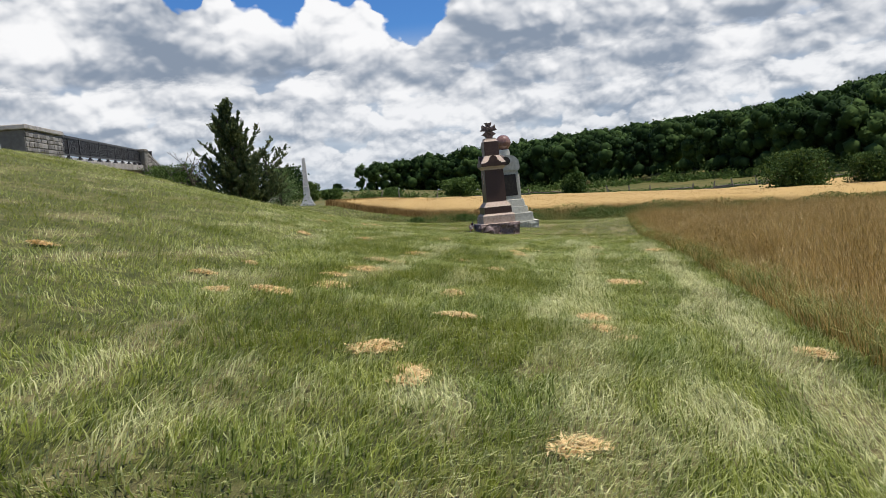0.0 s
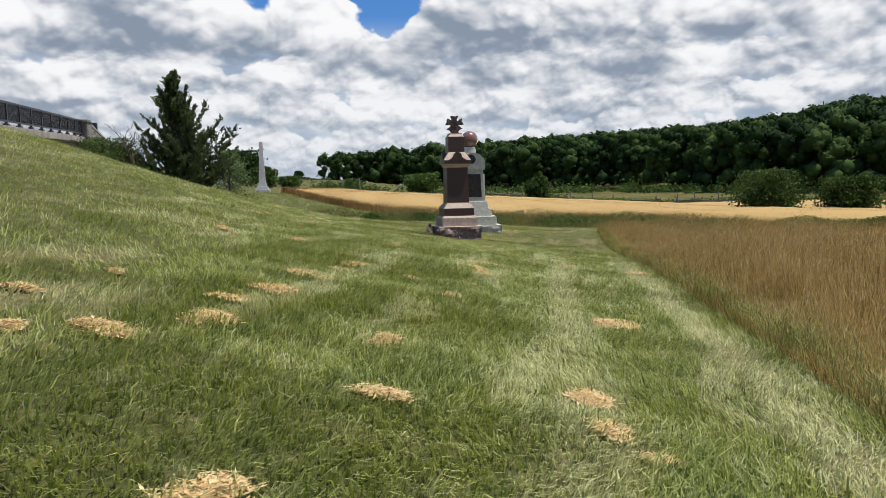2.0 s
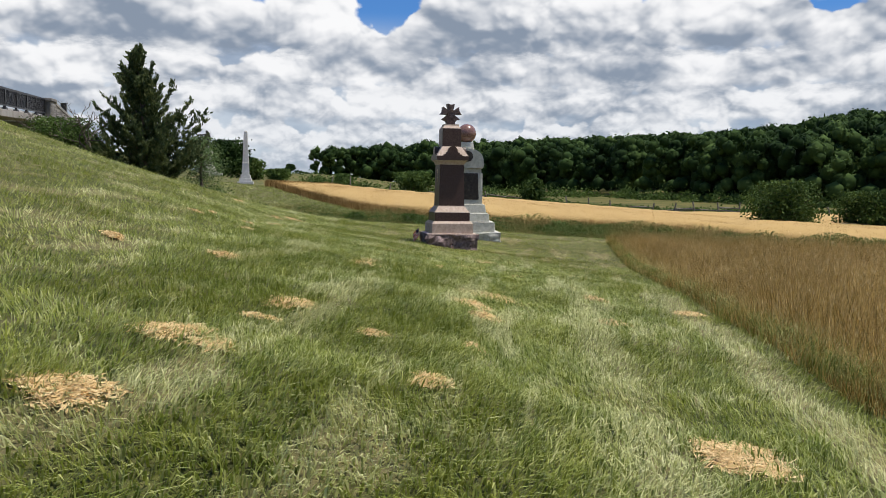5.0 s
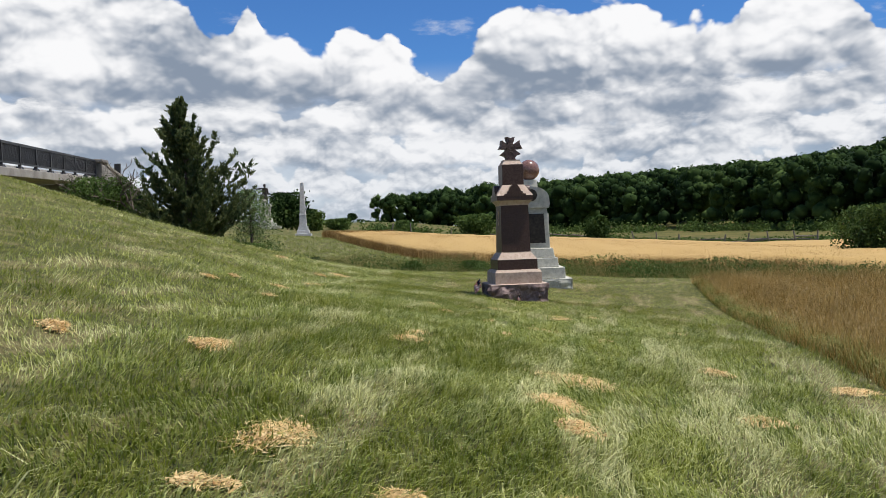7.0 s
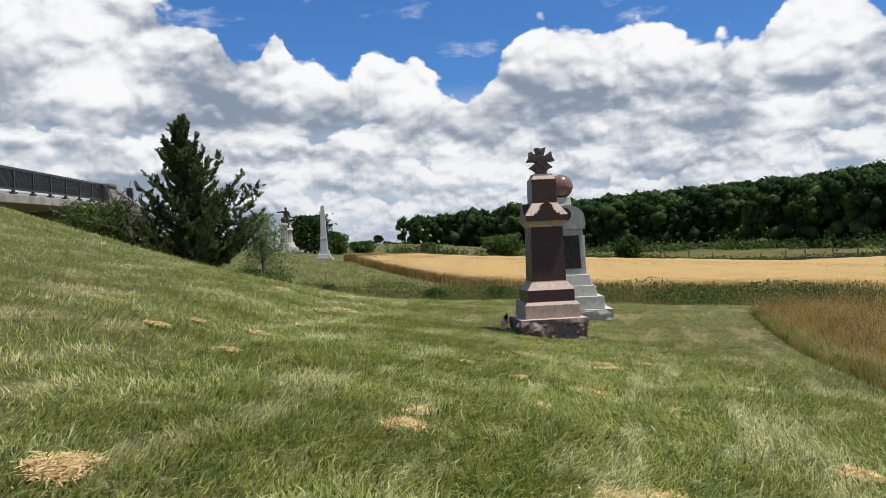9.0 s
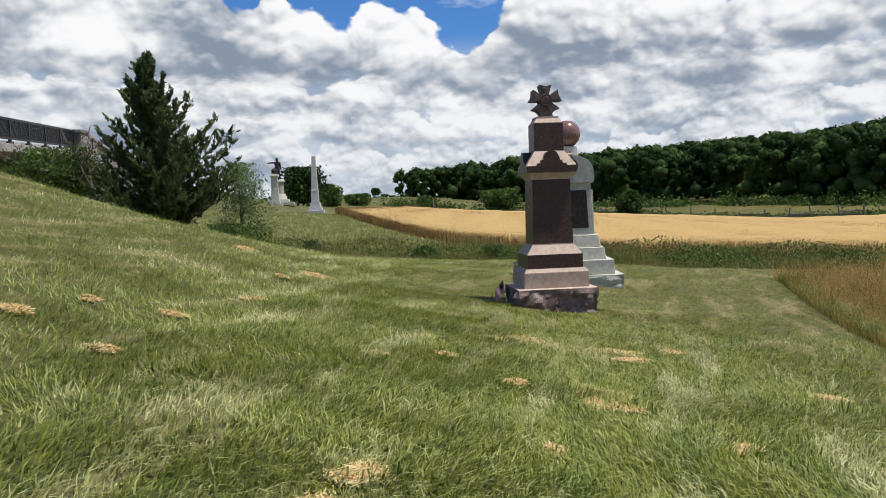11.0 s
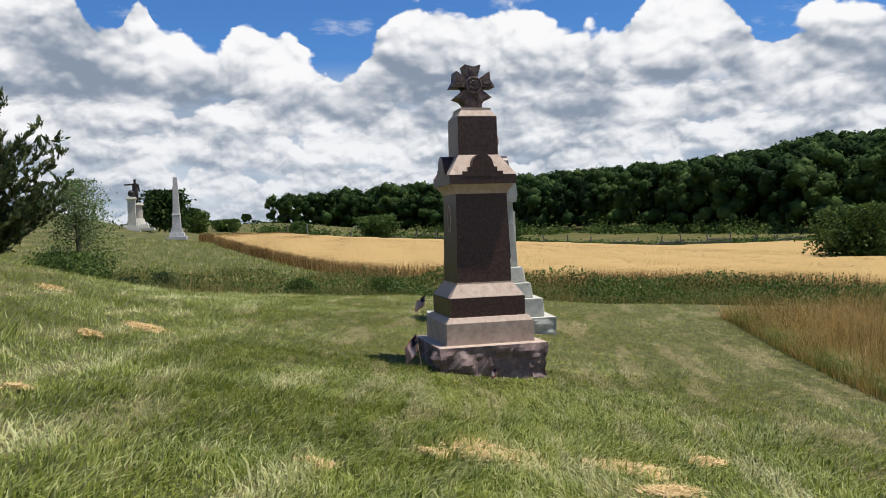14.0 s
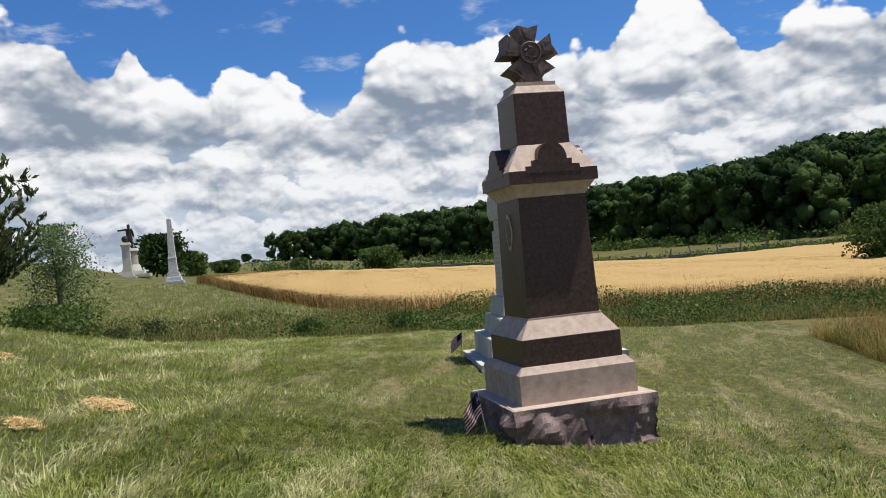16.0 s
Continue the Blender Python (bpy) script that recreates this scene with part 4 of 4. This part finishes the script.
# ---- ditch weeds ----
def make_weeds():
    rng = np.random.default_rng(71)
    pts = []
    k = 60000
    x = rng.uniform(-11, 26, k)
    band = rng.random(k)
    y = mown_end(x) + 0.2 + band * np.minimum(6.5, wheat_near(x) - mown_end(x))
    clump = 0.5 + 0.5 * waves(x, y, 1.6, 1.0)
    tall = (0.25 + 0.6 * clump) * smoothstep(0, 0.12, band) * np.where(x > 3, 1.0, 0.8)
    z = ground_z(x, y) + tall * rng.random(k) ** 0.6
    some = rng.random(k) < np.where(x > 2, 1.0, 0.35)
    ob = new("ditch_weeds", leaf_cloud("ditch_weeds", np.stack([x, y, z], -1)[some], 0.085, SHRUB_LEAF, rng))
    tagged(ob, "rank green weeds filling the ditch", "weeds", kind="stuff")
    k = 95000
    x = rng.uniform(-13, 26, k)
    y = mown_end(x) + 0.1 + rng.random(k) * np.minimum(9, wheat_near(x) - mown_end(x) + 1)
    h = rng.uniform(0.15, 0.75, k) * (0.55 + 0.45 * waves(x, y, 1.2, 6.0))
    ob = new("ditch_grass", blades("ditch_grass", on_ground(x, y), h, rng.uniform(0.008, 0.018, k), 0.8, WEED_LEAF, rng))
    tagged(ob, "long yellow-green grass along the ditch", "grass", kind="stuff")
    k = 420
    x = np.concatenate([rng.normal(-4.6, 1.0, k // 2), rng.uniform(-9, 14, k // 2)])
    y = mown_end(x) + rng.uniform(0.5, 3.0, k)
    z = ground_z(x, y) + rng.uniform(0.4, 0.75, k)
    ob = new("wild_flowers", leaf_cloud("wild_flowers", np.stack([x, y, z], -1), 0.06, FLOWER, rng))
    tagged(ob, "pale yellow wild flowers in the ditch weeds", "flowers", kind="stuff")
    # rough grass between the ditch and the monuments beyond
    k = 60000
    x = rng.uniform(-30, 0, k)
    y = 53 + 60 * rng.random(k) ** 1.4
    keep = y < wheat_near(x) - 0.4
    x, y = x[keep], y[keep]
    ob = new("far_grass", blades("far_grass", on_ground(x, y), rng.uniform(0.06, 0.2, len(x)), rng.uniform(0.02, 0.05, len(x)), 1.2, LAWN_BLADE, rng))
    tagged(ob, "green mown grass around far monuments", "grass", kind="stuff")


make_weeds()


# ---- split rail fence, partly fallen ----
def make_fence():
    rng = np.random.default_rng(81)
    m = thing("rail_fence", pose(0, 0, 0), "broken grey split rail fence along the field", "fence")
    prev = None
    for q in range(26):
        s = q / 25
        x = -16 + 92 * s
        y = 168 - 24 * max(0.0, s - 0.3) + rng.normal(0, 0.5)
        z = gz(x, y)
        lean = rng.normal(0, 0.35)
        if rng.random() < 0.85:
            part("post", rod((x, y, z - 0.2), (x + lean, y, z + rng.uniform(1.3, 2.0)), 0.15, 0.12, sides=6), RAIL_WOOD, m)
        if prev is not None and 6 < q < 25:
            for level in (0.45, 0.9):
                if rng.random() < 0.6:
                    a, b = rng.uniform(-0.4, 0.15, 2)
                    part("rail", rod((prev[0], prev[1], max(prev[2] + 0.08, prev[2] + level + a)), (x, y, z + max(0.08, level + b)), 0.12, 0.10, sides=5), RAIL_WOOD, m)
        prev = (x, y, z)


make_fence()


# ---- far monuments ----
def make_column():
    x, y = -22.2, 107.8
    m = thing("urn_column", pose(x, y, gz(x, y) - 0.05, 0, 0, 10), "grey granite column topped by a ball", "monument")
    part("plinth", frustum(0.75, 0.75, 0, 0.75, 0.75, 0.25), GRANITE_GREY, m)
    part("step", frustum(0.56, 0.56, 0.25, 0.54, 0.54, 0.55), GRANITE_GREY, m)
    part("shaft", frustum(0.40, 0.40, 0.55, 0.35, 0.35, 3.1), GRANITE_GREY, m)
    part("capital", frustum(0.36, 0.36, 3.1, 0.50, 0.50, 3.3, frustum(0.50, 0.50, 3.3, 0.44, 0.44, 3.5)), GRANITE_GREY, m)
    bm = bmesh.new()
    bmesh.ops.create_uvsphere(bm, u_segments=20, v_segments=12, radius=0.32)
    part("ball", bm, BRONZE, m, "dark ball", True).location.z = 3.85


def make_statue_pedestal():
    x, y = -23.0, 112.5
    z = gz(x, y)
    m = thing("statue_pedestal", pose(x, y, z - 0.05, 0, 0, 10), "round grey stone pedestal on wide steps", "pedestal")
    part("lower_step", frustum(1.8, 1.8, 0, 1.8, 1.8, 0.3), GRANITE_GREY, m)
    part("upper_step", frustum(1.25, 1.25, 0.3, 1.2, 1.2, 0.65), GRANITE_GREY, m)
    part("drum_base", rod((0, 0, 0.65), (0, 0, 1.3), 1.0, 0.8, sides=28), GRANITE_GREY, m)
    part("drum", rod((0, 0, 1.3), (0, 0, 2.7), 0.68, 0.64, sides=28), CONCRETE, m, "darker carved drum")
    part("drum_cap", rod((0, 0, 2.7), (0, 0, 2.95), 0.82, 0.74, sides=28), GRANITE_GREY, m)
    # plain figure: coat, legs, head, pointing arm, in one mesh
    bm = bmesh.new()
    for p, q, r0, r1 in (((-0.16, 0, 0), (-0.12, 0, 0.95), 0.12, 0.14), ((0.16, 0.1, 0), (0.12, 0, 0.95), 0.12, 0.14), ((0, 0, 0.75), (0, 0, 1.25), 0.31, 0.24),
                         ((0, 0, 1.25), (0, 0, 1.78), 0.24, 0.27), ((0, 0, 1.78), (0, 0, 1.9), 0.1, 0.09), ((0, 0, 1.88), (0, 0, 2.16), 0.13, 0.12),
                         ((-0.26, 0, 1.7), (-0.95, 0, 1.66), 0.09, 0.06), ((0.27, 0, 1.7), (0.38, 0, 1.0), 0.09, 0.07)):
        rod(p, q, r0, r1, bm, 10)
    ob = part("bronze_statue", bm, BRONZE)
    ob.matrix_basis = pose(x, y, z + 2.89, 0, 0, 10) @ Matrix.Scale(1.15, 4)
    tagged(ob, "dark bronze standing figure pointing with one arm", "statue")


make_column()
make_statue_pedestal()


# ---- the bridge ----
def make_bridge():
    a, b = Vector((-17.2, 38.0)), Vector((-21.9, 62.0))
    along = (b - a).normalized()
    rz = math.degrees(math.atan2(along.y, along.x))
    length = (b - a).length
    rise = math.degrees(math.atan2(0.95, length))
    m = thing("bridge", pose(a.x, a.y, 4.6, 0, -rise, rz), "concrete road bridge with black metal railing and stone pillars", "bridge")
    part("deck_edge", frustum(length / 2, 0.3, -0.15, length / 2, 0.3, 0.22, cx=length / 2, bevel=0.02), CONCRETE, m, "weathered concrete deck beam")
    part("deck", frustum(length / 2, 3.2, -0.1, length / 2, 3.2, 0.2, cx=length / 2, cy=3.4), CONCRETE, m)
    part("kerb", frustum(length / 2, 0.1, 0.224, length / 2, 0.1, 0.36, cx=length / 2, cy=0.15), ROAD, m, "pale kerb behind the railing")
    part("far_parapet", frustum(length / 2, 0.15, 0.2, length / 2, 0.15, 0.9, cx=length / 2, cy=6.4), CONCRETE, m)
    for q, (px, half) in enumerate(((-2.9, 2.9), (length + 0.8, 0.8))):
        part("pillar", frustum(half, 0.45, -3.0, half, 0.45, 1.2, cx=px, bevel=0.02), MORTAR, m, "squared fieldstone pillar")
        part("coping", frustum(half + 0.1, 0.55, 1.2, half + 0.08, 0.53, 1.4, cx=px, bevel=0.03), FIELDSTONE, m)
    bays = 10
    for q in range(bays + 1):
        px = 0.08 + q * (length - 0.16) / bays
        post = part("post", frustum(0.06, 0.06, 0.3, 0.06, 0.06, 1.32, cx=px, cy=-0.1), BLACK_METAL, m)
        part("foot", frustum(0.22, 0.12, 0.22, 0.14, 0.1, 0.34, cx=px, cy=-0.1), BLACK_METAL, post)
    for name, z0, z1 in (("top_rail", 1.25, 1.36), ("bottom_rail", 0.42, 0.5)):
        part(name, frustum(length / 2, 0.05, z0, length / 2, 0.05, z1, cx=length / 2, cy=-0.1), BLACK_METAL, m)
    count = int(length / 0.1)
    first = part("picket", frustum(0.022, 0.018, 0.5, 0.022, 0.018, 1.25, cy=-0.1), BLACK_METAL, m)
    first.location.x = 0.1
    for q in range(1, count):
        o = new("picket", first.data)
        o.parent, o.location.x = m, 0.1 + q * 0.1
    # abutments below and the wing wall that runs down beyond
    for px, half in ((-0.5, 1.6), (length + 1.0, 1.6)):
        part("abutment", frustum(half, 3.4, -5.5, half, 3.4, -0.12, cx=px, cy=3.35), MORTAR, m, "grey stone abutment")
    outline = [(length + 1.6, -5.0), (length + 16, -5.0), (length + 16, -0.9), (length + 1.6, 1.05)]
    wing = part("wing_wall", prism(outline, -0.4, 0.1), MORTAR, m, "sloping fieldstone wing wall")
    top = [(length + 1.55, 1.054), (length + 16.1, -0.896), (length + 16.1, -0.74), (length + 1.55, 1.22)]
    part("wing_coping", prism(top, -0.5, 0.2), FIELDSTONE, m)
    part("end_post", frustum(0.2, 0.2, -0.2, 0.2, 0.2, 1.6, cx=length + 10.5, cy=0.6), BLACK_METAL, m, "dark square post")
    # stones on the faces of pillar, abutment and wing wall
    rng = np.random.default_rng(91)
    stone = bpy.data.meshes.new("stone")
    bm = frustum(0.5, 0.5, -0.5, 0.5, 0.5, 0.5, bevel=0.08)
    bm.to_mesh(stone)
    bm.free()
    stone.materials.append(FIELDSTONE)
    for x0, x1, z0, z1f in ((-5.8, 0.0, -0.6, lambda x: 1.18), (length, length + 1.6, -2.4, lambda x: 1.18), (length + 1.6, length + 12, -2.6, lambda x: 1.0 - (x - length - 1.6) * 0.135)):
        z = z0
        while z < 1.15:
            hh = rng.uniform(0.13, 0.24)
            x = x0
            while x < x1 - 0.1:
                ww = min(rng.uniform(0.3, 0.7), x1 - x)
                if z + hh <= z1f(x + ww / 2) + 0.02:
                    o = new("stone", stone)
                    o.parent = m
                    o.location = (x + ww / 2, -0.44, z + hh / 2)
                    o.scale = (ww - 0.03, 0.1 + 0.04 * rng.random(), hh - 0.03)
                x += ww
            z += hh


make_bridge()


# ---- small flags at the monuments ----
def make_flag(x, y, z, size, lean, turn):
    """A small striped flag on a stick, hanging in folds."""
    m = thing("small_flag", pose(x, y, z, 0, lean, turn), "small striped cloth flag on a stick in the grass", "flag", "flags at the monuments")
    h = size * 1.5
    part("stick", rod((0, 0, -0.05), (0, 0, h), 0.006, 0.005), PALE_WOOD, m)
    fold = lambda u, v: 0.05 * size * math.sin(9 * u + 3 * v)

    def cloth(u0, u1, v0, v1, lift):
        bm = bmesh.new()
        n = 8
        rows = []
        for i in range(n + 1):
            u = u0 + (u1 - u0) * i / n
            row = []
            for v in (v0, v1):
                p = (u * size * 0.62, lift + fold(u, v), h - v * size * 0.75 - u * size * 0.55)
                row.append(bm.verts.new(p))
            rows.append(row)
        for i in range(n):
            bm.faces.new((rows[i][0], rows[i + 1][0], rows[i + 1][1], rows[i][1]))
        bmesh.ops.solidify(bm, geom=bm.faces[:], thickness=0.002)
        return bm

    for s in range(13):
        part("stripe", cloth(0, 1, s / 13, (s + 1) / 13, 0), FLAG_WHITE if s % 2 else FLAG_RED, m)
    for side in (-1, 1):
        part("canton", cloth(0, 0.42, 0, 7 / 13, side * 0.004), FLAG_BLUE, m)


make_flag(1.10, 32.2, gz(1.10, 32.2), 0.31, 8, 190)
make_flag(2.06, 31.72, gz(2.06, 31.72), 0.13, 10, 200)
make_flag(1.60, 38.5, gz(1.60, 38.5), 0.30, -6, 170)


# ---- clumps of dry clippings ----
def make_clump(x, y, wide, seed):
    """Straws matted in a few ragged lobes."""
    rng = np.random.default_rng(seed)
    deep = wide * rng.uniform(0.9, 1.7)
    k = int(np.clip(8500 * wide * deep, 260, 2200))
    lobe = rng.normal(size=(4, 2)) * [wide * 0.24, deep * 0.24]
    pick = lobe[rng.integers(0, 4, k)]
    u = pick[:, 0] + rng.normal(0, wide * 0.17, k)
    v = pick[:, 1] + rng.normal(0, deep * 0.17, k)
    mound = 0.028 * np.exp(-(u / wide) ** 2 * 4 - (v / deep) ** 2 * 4)
    root = on_ground(x + u, y + v, 0.03) + np.stack([0 * u, 0 * u, mound * rng.random(k)], -1)
    a = rng.uniform(0, 2 * np.pi, k)
    length = rng.uniform(0.04, 0.12, k)
    way = np.stack([np.cos(a) * length, np.sin(a) * length, rng.normal(0, 0.018, k)], -1)
    side = np.stack([-np.sin(a), np.cos(a), rng.normal(0, 0.3, k)], -1) * rng.uniform(0.003, 0.008, k)[:, None]
    verts = np.stack([root - way / 2, root + side, root + way / 2, root - side], 1).reshape(-1, 3) - [x, y, gz(x, y)]
    ob = new("hay_clump", array_mesh("hay_clump", verts, np.arange(4 * k).reshape(-1, 4), HAY))
    ob.location = (x, y, gz(x, y))
    tagged(ob, "matted clump of straw-coloured dry grass clippings on the lawn", "hay clump", "clumps of dry clippings")


CLUMPS_NEAR = ((-0.53, 5.75, 0.30), (-0.27, 5.01, 0.22), (0.49, 3.76, 0.24), (2.42, 12.00, 0.38), (1.29, 7.43, 0.22), (-4.22, 8.66, 0.2), (1.39, 8.23, 0.24),
               (0.06, 7.61, 0.26), (-1.28, 9.35, 0.32), (-1.05, 11.29, 0.40), (-1.81, 8.28, 0.33), (-2.56, 10.93, 0.15), (2.79, 6.48, 0.24), (1.44, 6.93, 0.14),
               (-2.72, 9.27, 0.28), (-2.18, 7.99, 0.2), (-1.44, 10.33, 0.24), (0.66, 12.81, 0.26), (0.03, 9.33, 0.24), (-1.08, 12.91, 0.4), (1.10, 14.51, 0.18))
CLUMPS_MID = ((1.38, 16.38, 0.32), (1.70, 18.68, 0.62), (-0.55, 15.15, 0.40), (-1.67, 17.72, 0.36), (3.05, 17.29, 0.28), (3.45, 20.08, 0.24), (1.22, 17.28, 0.46),
              (-0.08, 20.06, 0.26), (-2.95, 17.32, 0.24), (4.71, 19.34, 0.42), (-0.74, 14.20, 0.2), (0.20, 14.40, 0.2), (-0.04, 20.74, 0.28), (1.15, 21.67, 0.16), (2.59, 22.38, 0.16))
CLUMPS_FAR = ((1.79, 24.29, 0.40), (1.77, 23.64, 0.42), (2.46, 27.32, 0.45), (-2.31, 22.83, 0.22), (1.04, 24.11, 0.25), (3.20, 27.64, 0.28), (-0.41, 24.78, 0.2), (-2.70, 25.25, 0.26),
              (-3.39, 24.75, 0.22), (-2.54, 27.94, 0.22), (4.19, 24.95, 0.28), (-3.37, 23.31, 0.24), (0.82, 27.22, 0.2), (1.24, 27.44, 0.55), (2.55, 26.65, 0.34), (0.30, 25.39, 0.22),
              (-3.06, 31.63, 0.3), (-0.03, 26.52, 0.2), (-4.72, 35.46, 0.4), (-2.63, 32.96, 0.5))
for q, (x, y, wide) in enumerate(CLUMPS_NEAR + CLUMPS_MID + CLUMPS_FAR):
    make_clump(x, y, wide, 200 + q)
